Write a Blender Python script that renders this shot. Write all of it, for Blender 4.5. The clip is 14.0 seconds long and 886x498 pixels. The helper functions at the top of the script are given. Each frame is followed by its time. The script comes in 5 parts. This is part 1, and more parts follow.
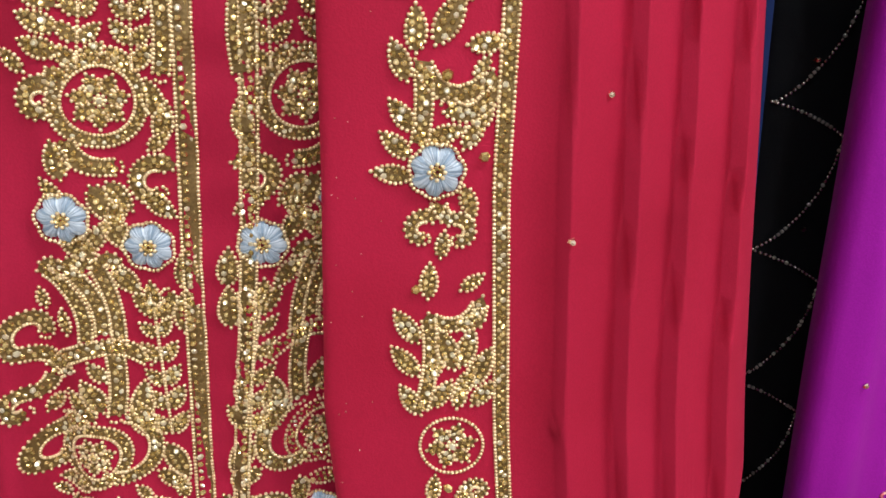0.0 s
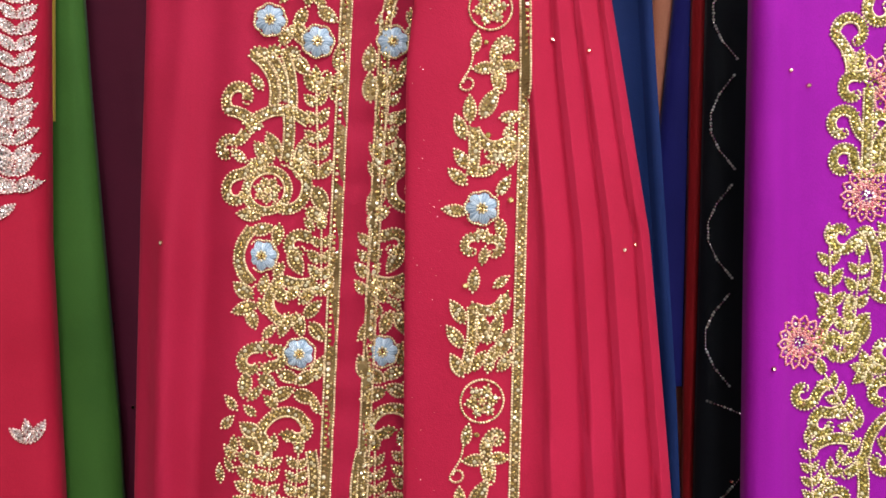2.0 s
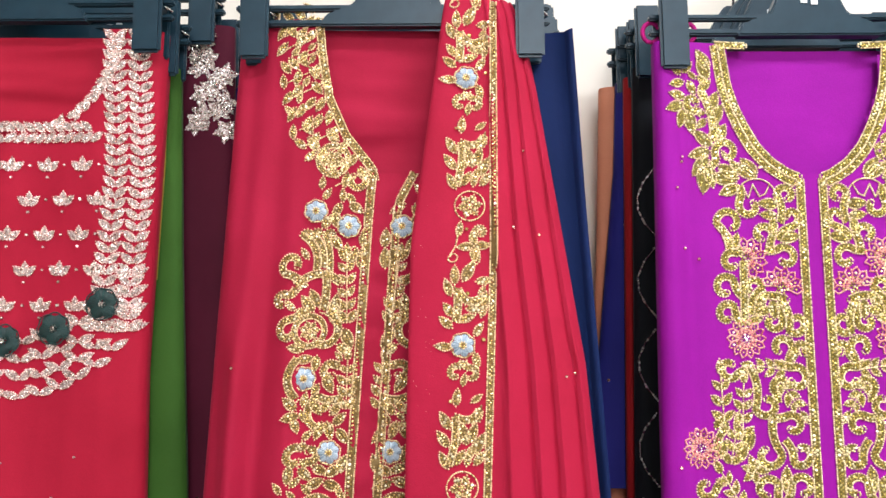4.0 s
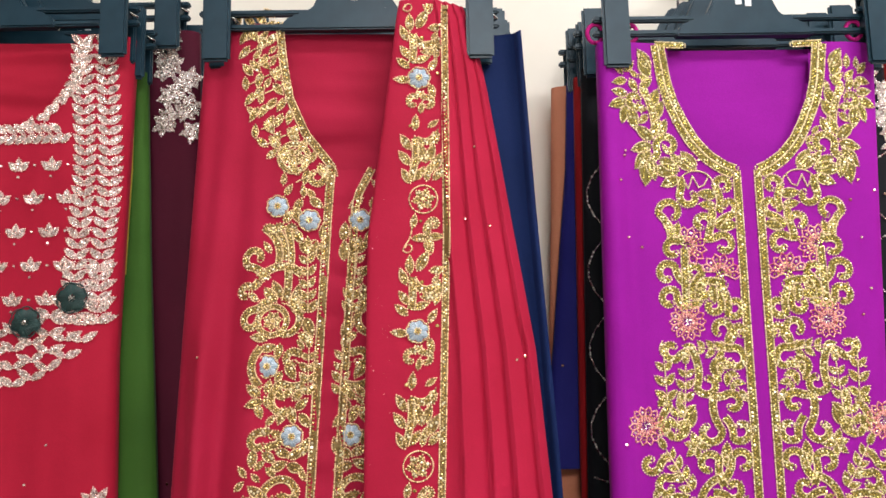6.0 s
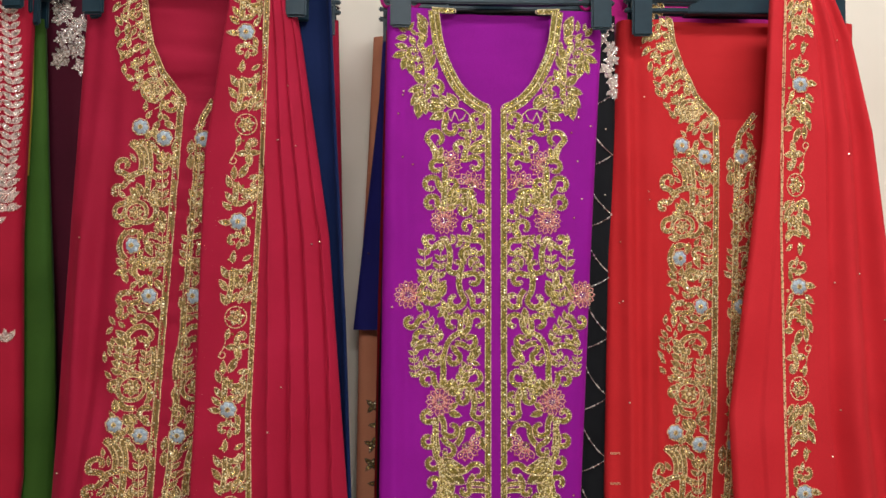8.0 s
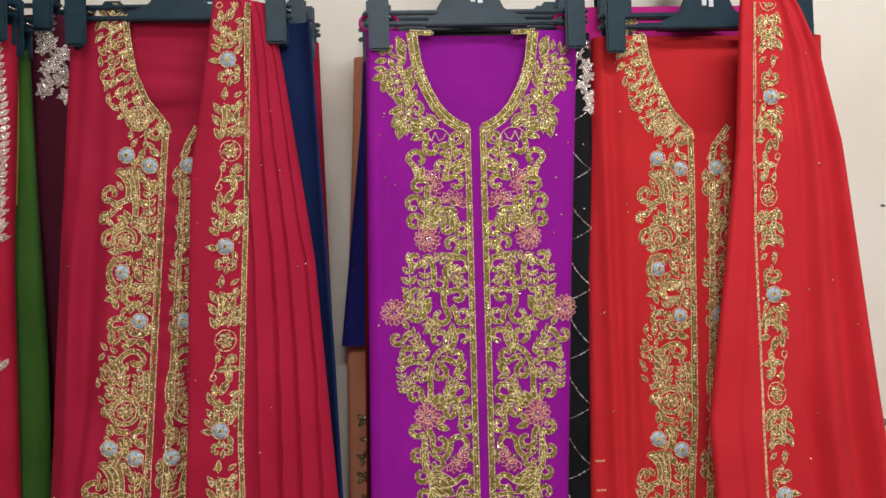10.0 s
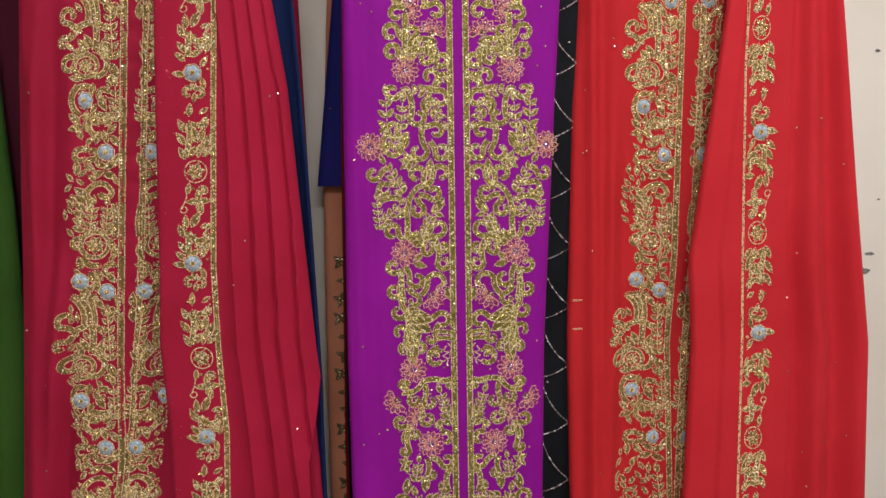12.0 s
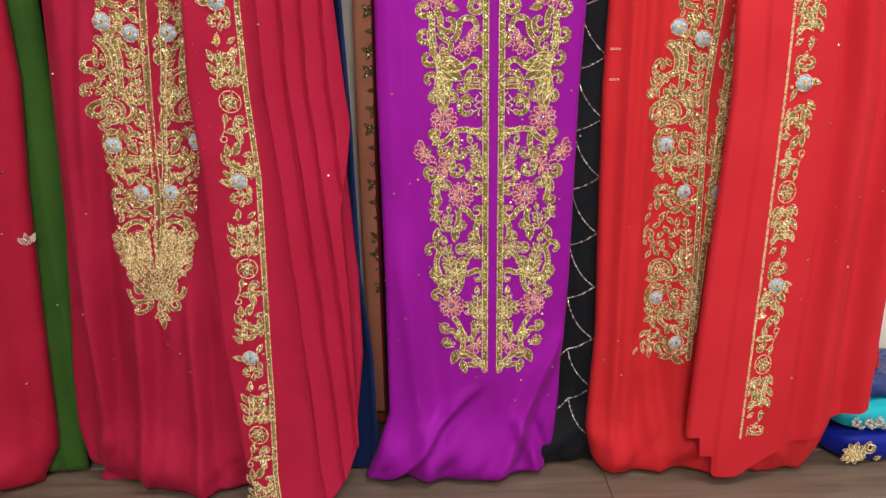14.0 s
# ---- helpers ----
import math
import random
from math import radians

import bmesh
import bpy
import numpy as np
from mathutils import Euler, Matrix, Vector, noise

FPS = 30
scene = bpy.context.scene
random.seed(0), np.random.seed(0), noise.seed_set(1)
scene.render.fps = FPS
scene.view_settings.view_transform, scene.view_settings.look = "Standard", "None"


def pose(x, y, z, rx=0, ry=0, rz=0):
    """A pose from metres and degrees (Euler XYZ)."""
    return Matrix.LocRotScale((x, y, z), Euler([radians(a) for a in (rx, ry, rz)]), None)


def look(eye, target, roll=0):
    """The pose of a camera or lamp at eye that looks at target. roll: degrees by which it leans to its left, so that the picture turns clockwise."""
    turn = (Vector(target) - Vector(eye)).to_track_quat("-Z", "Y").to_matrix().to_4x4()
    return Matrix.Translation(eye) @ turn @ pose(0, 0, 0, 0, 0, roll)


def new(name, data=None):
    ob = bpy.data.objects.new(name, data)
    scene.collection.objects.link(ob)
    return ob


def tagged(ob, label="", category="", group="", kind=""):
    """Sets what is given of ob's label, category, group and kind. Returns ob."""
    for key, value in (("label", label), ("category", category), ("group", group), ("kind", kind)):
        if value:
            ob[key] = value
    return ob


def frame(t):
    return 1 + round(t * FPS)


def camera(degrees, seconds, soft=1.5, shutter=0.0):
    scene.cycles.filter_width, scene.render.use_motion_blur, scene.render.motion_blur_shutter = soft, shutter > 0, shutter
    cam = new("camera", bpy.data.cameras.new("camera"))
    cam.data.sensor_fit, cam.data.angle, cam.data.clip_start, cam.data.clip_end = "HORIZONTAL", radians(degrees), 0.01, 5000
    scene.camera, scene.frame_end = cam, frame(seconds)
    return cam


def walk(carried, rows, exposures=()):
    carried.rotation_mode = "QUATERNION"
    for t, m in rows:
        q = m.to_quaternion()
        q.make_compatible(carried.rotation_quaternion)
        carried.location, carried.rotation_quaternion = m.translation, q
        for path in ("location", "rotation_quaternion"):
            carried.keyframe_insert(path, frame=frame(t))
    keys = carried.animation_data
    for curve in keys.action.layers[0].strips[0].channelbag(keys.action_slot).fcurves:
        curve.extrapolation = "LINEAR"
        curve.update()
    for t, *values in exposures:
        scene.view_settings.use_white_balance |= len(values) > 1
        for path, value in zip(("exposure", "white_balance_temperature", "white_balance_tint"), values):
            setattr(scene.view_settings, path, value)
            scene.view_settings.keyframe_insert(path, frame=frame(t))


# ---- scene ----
cam = camera(56.9, 14.0)
PATH = [
    (0, (0.012, -0.411, 0.951), (0.172, 1.466, 0.264), -0.3),
    (0.5, (0.026, -0.441, 0.952), (0.022, 1.421, 0.214), -0.8),
    (1, (0.029, -0.515, 0.979), (-0.05, 1.434, 0.539), 1.8),
    (1.5, (0.044, -0.573, 1.065), (-0.055, 1.409, 0.819), 2.0),
    (2, (0.013, -0.661, 1.136), (0.042, 1.337, 1.054), -0.8),
    (2.5, (0.012, -0.791, 1.134), (0.066, 1.206, 1.218), -1.7),
    (3, (0.012, -0.87, 1.133), (0.055, 1.122, 1.301), -1.1),
    (3.5, (0.017, -0.898, 1.129), (0.052, 1.089, 1.354), -0.1),
    (3.7, (0.023, -0.905, 1.132), (0.044, 1.079, 1.385), -0.1),
    (5.8, (0.059, -0.951, 1.112), (0.008, 1.031, 1.374), -1.0),
    (6, (0.064, -0.957, 1.108), (0.102, 1.024, 1.379), -1.2),
    (6.5, (0.122, -0.986, 1.094), (0.359, 0.987, 1.319), -0.4),
    (7, (0.208, -1.071, 1.074), (0.378, 0.916, 1.229), 0.8),
    (7.5, (0.264, -1.197, 1.049), (0.345, 0.799, 1.145), 0.9),
    (8, (0.318, -1.301, 1.053), (0.391, 0.697, 1.128), 0.1),
    (8.2, (0.322, -1.32, 1.052), (0.369, 0.677, 1.139), 0.1),
    (10.3, (0.329, -1.337, 1.093), (0.428, 0.659, 1.144), -1.6),
    (10.5, (0.328, -1.342, 1.087), (0.442, 0.654, 1.133), -1.2),
    (11, (0.328, -1.337, 1.073), (0.497, 0.656, 1.088), -0.6),
    (11.5, (0.33, -1.321, 1.035), (0.447, 0.672, 0.93), -0.4),
    (12, (0.341, -1.3, 1.003), (0.465, 0.685, 0.793), -0.9),
    (12.5, (0.352, -1.29, 0.962), (0.444, 0.671, 0.58), -0.8),
    (13, (0.34, -1.29, 0.929), (0.413, 0.636, 0.394), -0.3),
    (13.5, (0.335, -1.292, 0.917), (0.383, 0.607, 0.293), -0.9),
    (14, (0.337, -1.299, 0.907), (0.38, 0.587, 0.244), -0.8),
]
walk(cam, [(t, look(eye, target, roll)) for t, eye, target, roll in PATH],
     exposures=((0.0, -0.02, 6000, 10), (1.0, 0.08, 5950, 10), (1.5, 0.18, 5900, 10), (2.5, 0.14, 5750, 10), (3.7, 0.36, 5900, 10), (6.0, 0.10, 6200, 10), (7.0, -0.12, 6400, 10),
                (7.5, -0.44, 6500, 10), (8.2, -0.50, 6400, 10), (10.3, -0.56, 6200, 10), (11.5, -0.68, 6200, 10), (12.3, -0.42, 6200, 10), (13.0, -0.12, 6300, 10), (14.0, -0.02, 6300, 10)))

# ---- world and lights ----
world = bpy.data.worlds.new("shop_world")
scene.world = world
world.use_nodes = True
world.node_tree.nodes["Background"].inputs[0].default_value = (0.9, 0.95, 1.0, 1)
world.node_tree.nodes["Background"].inputs[1].default_value = 0.18


def assumed_ceiling_lamp(x, y, z, sx, sy, watts, colour):
    data = bpy.data.lights.new("assumed_lamp_light", "AREA")
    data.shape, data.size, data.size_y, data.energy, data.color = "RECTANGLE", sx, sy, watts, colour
    ob = new("assumed_lamp_light", data)
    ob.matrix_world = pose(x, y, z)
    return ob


# Assumed lamps out of view; the rear one lights the wall between gowns.
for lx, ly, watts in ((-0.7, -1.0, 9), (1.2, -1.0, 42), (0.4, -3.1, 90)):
    assumed_ceiling_lamp(lx, ly, 2.72, 1.2, 0.25, watts, (1.0, 0.98, 0.96))


# ---- materials ----
def nodes_of(name):
    m = bpy.data.materials.new(name)
    m.use_nodes = True
    nt = m.node_tree
    return m, nt, nt.nodes["Principled BSDF"]


def link(nt, a, ia, b, ib):
    nt.links.new(a.outputs[ia], b.inputs[ib])


def chain(nt, kind, **inputs):
    n = nt.nodes.new(kind)
    for k, v in inputs.items():
        n.inputs[k.replace("_", " ")].default_value = v
    return n


def ramp(nt, a, b, lo=0.3, hi=0.7):
    n = nt.nodes.new("ShaderNodeValToRGB")
    n.color_ramp.elements[0].position, n.color_ramp.elements[1].position = lo, hi
    n.color_ramp.elements[0].color, n.color_ramp.elements[1].color = (*a, 1), (*b, 1)
    return n


def cloth_mat(name, dark, light, rough=0.75, sheen=0.05, weave=0.25, tint=(1, 1, 1)):
    """Thin crepe: mottled dye, fine weave and crepe relief, soft sheen."""
    m, nt, p = nodes_of(name)
    tc = nt.nodes.new("ShaderNodeTexCoord")
    big = chain(nt, "ShaderNodeTexNoise", Scale=9.0, Detail=5.0)
    link(nt, tc, "Object", big, "Vector")
    cr = ramp(nt, dark, light)
    link(nt, big, 0, cr, 0)
    fine = chain(nt, "ShaderNodeTexNoise", Scale=900.0, Detail=2.0)
    link(nt, tc, "Object", fine, "Vector")
    mix = nt.nodes.new("ShaderNodeMix")
    mix.data_type, mix.blend_type = "RGBA", "MULTIPLY"
    mix.inputs[0].default_value = 0.35
    grain = ramp(nt, (0.72, 0.72, 0.72), (1, 1, 1), 0.35, 0.65)
    link(nt, fine, 0, grain, 0)
    nt.links.new(cr.outputs[0], mix.inputs[6])
    nt.links.new(grain.outputs[0], mix.inputs[7])
    nt.links.new(mix.outputs[2], p.inputs["Base Color"])
    creep = chain(nt, "ShaderNodeTexNoise", Scale=45.0, Detail=6.0, Roughness=0.65)
    link(nt, tc, "Object", creep, "Vector")
    b1 = chain(nt, "ShaderNodeBump", Strength=0.12, Distance=0.004)
    link(nt, creep, 0, b1, "Height")
    b2 = chain(nt, "ShaderNodeBump", Strength=weave, Distance=0.0006)
    link(nt, fine, 0, b2, "Height")
    link(nt, b1, 0, b2, "Normal")
    link(nt, b2, 0, p, "Normal")
    p.inputs["Roughness"].default_value = rough
    p.inputs["Sheen Weight"].default_value = sheen
    p.inputs["Sheen Roughness"].default_value = 0.4
    p.inputs["Sheen Tint"].default_value = (*tint, 1)
    p.inputs["Specular IOR Level"].default_value = 0.16
    return m


def metal_mat(name, a, b, rough=0.3, metallic=1.0):
    """Beads and stones: every island its own shade."""
    m, nt, p = nodes_of(name)
    g = nt.nodes.new("ShaderNodeNewGeometry")
    cr = ramp(nt, a, b, 0.1, 0.9)
    link(nt, g, "Random Per Island", cr, 0)
    link(nt, cr, 0, p, "Base Color")
    rr = chain(nt, "ShaderNodeMapRange")
    rr.inputs["To Min"].default_value, rr.inputs["To Max"].default_value = rough * 0.6, rough * 1.4
    link(nt, g, "Random Per Island", rr, 0)
    link(nt, rr, 0, p, "Roughness")
    p.inputs["Metallic"].default_value = metallic
    return m


def gem_mat(name, dark, mid, bright):
    """Faceted foil-backed stones: mostly deep gold, a few coloured near white as painted glints."""
    m = metal_mat(name, dark, mid, 0.22, 0.75)
    cr = next(n for n in m.node_tree.nodes if n.bl_idname == "ShaderNodeValToRGB").color_ramp
    cr.elements[1].position = 0.80
    e = cr.elements.new(0.90)
    e.color = (*bright, 1)
    return m


def plain_mat(name, a, b, rough, scale=30.0, bump=0.1, dist=0.002, metallic=0.0):
    m, nt, p = nodes_of(name)
    tc = nt.nodes.new("ShaderNodeTexCoord")
    n = chain(nt, "ShaderNodeTexNoise", Scale=scale, Detail=6.0)
    link(nt, tc, "Object", n, "Vector")
    cr = ramp(nt, a, b)
    link(nt, n, 0, cr, 0)
    link(nt, cr, 0, p, "Base Color")
    bp = chain(nt, "ShaderNodeBump", Strength=bump, Distance=dist)
    link(nt, n, 0, bp, "Height")
    link(nt, bp, 0, p, "Normal")
    p.inputs["Roughness"].default_value, p.inputs["Metallic"].default_value = rough, metallic
    return m


CRIMSON = cloth_mat("crimson_crepe", (0.33, 0.008, 0.034), (0.40, 0.011, 0.048), tint=(1, 0.25, 0.4))
CRIMSON_SCARF = cloth_mat("crimson_chiffon", (0.37, 0.009, 0.036), (0.44, 0.012, 0.050), tint=(1, 0.3, 0.45))
PURPLE = cloth_mat("purple_crepe", (0.26, 0.004, 0.27), (0.31, 0.006, 0.32), tint=(1, 0.4, 1))
ORANGE = cloth_mat("orange_red_crepe", (0.51, 0.016, 0.021), (0.58, 0.022, 0.028), tint=(1, 0.4, 0.3))
ORANGE_SCARF = cloth_mat("orange_red_chiffon", (0.55, 0.018, 0.027), (0.62, 0.025, 0.036), tint=(1, 0.4, 0.35))
RED = cloth_mat("rose_red_crepe", (0.33, 0.006, 0.026), (0.40, 0.010, 0.036), tint=(1, 0.3, 0.4))
GREEN = cloth_mat("olive_green_crepe", (0.030, 0.085, 0.010), (0.043, 0.115, 0.015))
YELLOW = cloth_mat("mustard_crepe", (0.32, 0.22, 0.02), (0.4, 0.28, 0.03))
MAROON = cloth_mat("maroon_crepe", (0.06, 0.004, 0.016), (0.085, 0.006, 0.022))
NAVY = cloth_mat("navy_crepe", (0.004, 0.014, 0.07), (0.007, 0.02, 0.095))
INDIGO = cloth_mat("indigo_crepe", (0.012, 0.012, 0.13), (0.018, 0.017, 0.17))
PEACH = cloth_mat("peach_crepe", (0.55, 0.2, 0.11), (0.64, 0.26, 0.15))
RUST = cloth_mat("rust_crepe", (0.32, 0.07, 0.025), (0.4, 0.1, 0.035))
DARK_RED = cloth_mat("dark_red_crepe", (0.25, 0.006, 0.008), (0.32, 0.01, 0.012))
BLACK = cloth_mat("black_crepe", (0.005, 0.006, 0.008), (0.009, 0.010, 0.013), sheen=0.03)
MAGENTA = cloth_mat("magenta_crepe", (0.50, 0.010, 0.20), (0.58, 0.016, 0.25))
TURQUOISE = cloth_mat("turquoise_cloth", (0.02, 0.42, 0.5), (0.03, 0.52, 0.6))
ROYAL = cloth_mat("royal_blue_cloth", (0.006, 0.012, 0.22), (0.01, 0.02, 0.3), rough=0.5)
GOLD_BEAD = metal_mat("gold_bead", (0.72, 0.53, 0.27), (1.0, 0.83, 0.52), 0.36, 0.6)
GOLD_STONE = gem_mat("gold_rhinestone", (0.48, 0.34, 0.11), (0.90, 0.71, 0.32), (1.0, 0.95, 0.72))
LIME_BEAD = metal_mat("green_gold_bead", (0.70, 0.55, 0.29), (0.98, 0.84, 0.54), 0.36, 0.6)
LIME_STONE = gem_mat("green_gold_rhinestone", (0.42, 0.34, 0.08), (0.80, 0.68, 0.23), (1.0, 0.95, 0.66))
SILVER_BEAD = metal_mat("silver_bead", (0.62, 0.55, 0.5), (0.9, 0.84, 0.8), 0.25)
SILVER_STONE = metal_mat("crystal_stone", (0.7, 0.62, 0.58), (1.0, 0.97, 0.94), 0.1)
ROSE_SILVER = metal_mat("rose_silver_bead", (0.78, 0.52, 0.45), (0.98, 0.82, 0.75), 0.3)
PINK_BEAD = metal_mat("pink_bead", (0.70, 0.16, 0.20), (0.95, 0.58, 0.48), 0.35, 0.4)
THREAD = metal_mat("blue_grey_thread", (0.26, 0.35, 0.45), (0.66, 0.73, 0.79), 0.55, 0.1)
DARK_THREAD = metal_mat("dark_green_thread", (0.004, 0.02, 0.018), (0.012, 0.05, 0.045), 0.6, 0.0)
SEQUIN = metal_mat("sequin", (0.75, 0.5, 0.35), (1.0, 0.86, 0.7), 0.12)
GOLD_THREAD = plain_mat("gold_thread_ground", (0.14, 0.085, 0.025), (0.26, 0.17, 0.06), 0.5, 700, 0.4, 0.0006, 0.5)
LIME_THREAD = plain_mat("green_gold_thread_ground", (0.13, 0.095, 0.02), (0.24, 0.19, 0.05), 0.5, 700, 0.4, 0.0006, 0.5)
SILVER_THREAD = plain_mat("silver_thread_ground", (0.45, 0.34, 0.31), (0.70, 0.58, 0.54), 0.4, 700, 0.4, 0.0006, 0.5)
PLASTIC = plain_mat("black_plastic", (0.006, 0.025, 0.040), (0.010, 0.034, 0.052), 0.36, 60, 0.05)
PLASTIC.node_tree.nodes["Principled BSDF"].inputs["Specular IOR Level"].default_value = 0.3
CHROME = plain_mat("chrome", (0.6, 0.6, 0.6), (0.75, 0.75, 0.75), 0.2, 40, 0.02, 0.001, 1.0)
PRINT = plain_mat("white_print", (0.7, 0.72, 0.72), (0.8, 0.8, 0.8), 0.5)
PLASTER = plain_mat("cream_painted_plaster", (0.74, 0.68, 0.58), (0.82, 0.77, 0.68), 0.7, 3.0, 0.15, 0.01)
CHIPPED = plain_mat("bare_grey_plaster", (0.1, 0.09, 0.085), (0.3, 0.28, 0.26), 0.9, 120, 0.6, 0.004)
CEILING = plain_mat("white_ceiling_paint", (0.74, 0.74, 0.72), (0.8, 0.8, 0.78), 0.8, 4.0)
SHOP_WALL = plain_mat("shop_wall_paint", (0.68, 0.66, 0.62), (0.75, 0.73, 0.69), 0.8, 4.0)
FILM = plain_mat("clear_blue_packet", (0.004, 0.01, 0.09), (0.02, 0.05, 0.22), 0.12, 40, 0.9, 0.01)


def wood_mat():
    m, nt, p = nodes_of("grey_brown_laminate")
    tc = nt.nodes.new("ShaderNodeTexCoord")
    oi = nt.nodes.new("ShaderNodeObjectInfo")
    mp = chain(nt, "ShaderNodeMapping", Scale=(3.0, 55.0, 1.0))
    link(nt, tc, "Object", mp, "Vector")
    n = chain(nt, "ShaderNodeTexNoise", Scale=1.0, Detail=8.0, Roughness=0.65)
    link(nt, mp, 0, n, "Vector")
    cr = ramp(nt, (0.10, 0.066, 0.046), (0.24, 0.17, 0.125), 0.3, 0.75)
    link(nt, n, 0, cr, 0)
    hv = chain(nt, "ShaderNodeHueSaturation")
    mr = chain(nt, "ShaderNodeMapRange")
    mr.inputs["To Min"].default_value, mr.inputs["To Max"].default_value = 0.85, 1.15
    link(nt, oi, "Random", mr, 0)
    nt.links.new(mr.outputs[0], hv.inputs["Value"])
    link(nt, cr, 0, hv, "Color")
    link(nt, hv, 0, p, "Base Color")
    bp = chain(nt, "ShaderNodeBump", Strength=0.15, Distance=0.001)
    link(nt, n, 0, bp, "Height")
    link(nt, bp, 0, p, "Normal")
    p.inputs["Roughness"].default_value = 0.42
    return m


WOOD = wood_mat()


# ---- building helpers ----
def mesh_of(name, verts, faces, mats, smooth=True, slots=None):
    me = bpy.data.meshes.new(name)
    me.from_pydata([tuple(map(float, v)) for v in verts], [], [tuple(map(int, f)) for f in faces])
    for m in mats:
        me.materials.append(m)
    if smooth:
        me.polygons.foreach_set("use_smooth", [True] * len(me.polygons))
    if slots is not None:
        me.polygons.foreach_set("material_index", [int(s) for s in slots])
    me.update()
    return me


def child(name, me, parent, label=""):
    ob = new(name, me)
    ob.parent = parent
    if label:
        ob["label"] = label
    return ob


def part(name, bm, material, parent, label="", smooth=True):
    me = bpy.data.meshes.new(name)
    bm.to_mesh(me)
    bm.free()
    me.materials.append(material)
    if smooth:
        me.polygons.foreach_set("use_smooth", [True] * len(me.polygons))
    return child(name, me, parent, label)


def thing(name, x, y, z, label, category, group="", kind=""):
    ob = new(name)
    ob.matrix_basis = pose(x, y, z)
    return tagged(ob, label, category, group, kind)


def box_bm(bm, x0, x1, y0, y1, z0, z1, bevel=0.0, segs=2):
    r = bmesh.ops.create_cube(bm, size=1.0)
    bmesh.ops.scale(bm, vec=(x1 - x0, y1 - y0, z1 - z0), verts=r["verts"])
    bmesh.ops.translate(bm, vec=((x0 + x1) / 2, (y0 + y1) / 2, (z0 + z1) / 2), verts=r["verts"])
    if bevel:
        es = {e for v in r["verts"] for e in v.link_edges}
        bmesh.ops.bevel(bm, geom=list(es), offset=bevel, segments=segs, affect="EDGES")
    return bm


def tube_bm(bm, pts, r, n=8):
    """A round rod along points."""
    pts = [Vector(p) for p in pts]
    rings = []
    for i, p in enumerate(pts):
        d = (pts[min(i + 1, len(pts) - 1)] - pts[max(i - 1, 0)]).normalized()
        a = d.cross(Vector((0, 1, 0.01)))
        a = a.normalized() if a.length > 1e-4 else Vector((1, 0, 0))
        b = d.cross(a).normalized()
        rings.append([bm.verts.new(p + r * (math.cos(k * math.tau / n) * a + math.sin(k * math.tau / n) * b)) for k in range(n)])
    for q, s in zip(rings, rings[1:]):
        for k in range(n):
            bm.faces.new((q[k], q[(k + 1) % n], s[(k + 1) % n], s[k]))
    bm.faces.new(rings[0][::-1])
    bm.faces.new(rings[-1])
    return bm


def along(keys):
    """A smooth line through (height, value) keys, as a function of height."""
    ks = sorted(keys)
    zs, vs = np.array([k[0] for k in ks]), np.array([k[1] for k in ks])
    return lambda z: np.interp(z, zs, vs)


def soft_noise(x, z, seed, fx, fz):
    return noise.noise(Vector((x * fx + seed * 7.3, z * fz + seed * 3.1, seed * 1.7)))


# ---- the room ----
def slab(name, x0, x1, y0, y1, z0, z1, mat):
    return tagged(part(name, box_bm(bmesh.new(), x0, x1, y0, y1, z0, z1), mat, None, smooth=False), kind="structure")


WALL_Y = 0.215
tagged(slab("wall_north", -2.6, 2.6, WALL_Y, WALL_Y + 0.12, 0, 2.8, PLASTER), "cream painted plaster wall with chipped paint marks", "wall")
# Unseen side walls, rear wall and ceiling, added to hold and bounce the light.
tagged(slab("wall_west", -2.72, -2.6, -3.6, WALL_Y + 0.12, 0, 2.8, SHOP_WALL), "plain painted side wall, unseen, added to enclose the room", "wall")
tagged(slab("wall_east", 2.6, 2.72, -3.6, WALL_Y + 0.12, 0, 2.8, SHOP_WALL), "plain painted side wall, unseen, added to enclose the room", "wall")
tagged(slab("wall_south", -2.72, 2.72, -3.72, -3.6, 0, 2.8, SHOP_WALL), "plain painted rear wall, unseen, added to enclose the room", "wall")
tagged(slab("ceiling", -2.72, 2.72, -3.72, WALL_Y + 0.12, 2.8, 2.9, CEILING), "white painted ceiling, unseen, added to enclose the room", "ceiling")
floor_ob = tagged(slab("floor", -2.72, 2.72, -3.72, WALL_Y + 0.12, -0.1, -0.008, WOOD), "grey-brown wood laminate floor planks", "floor")


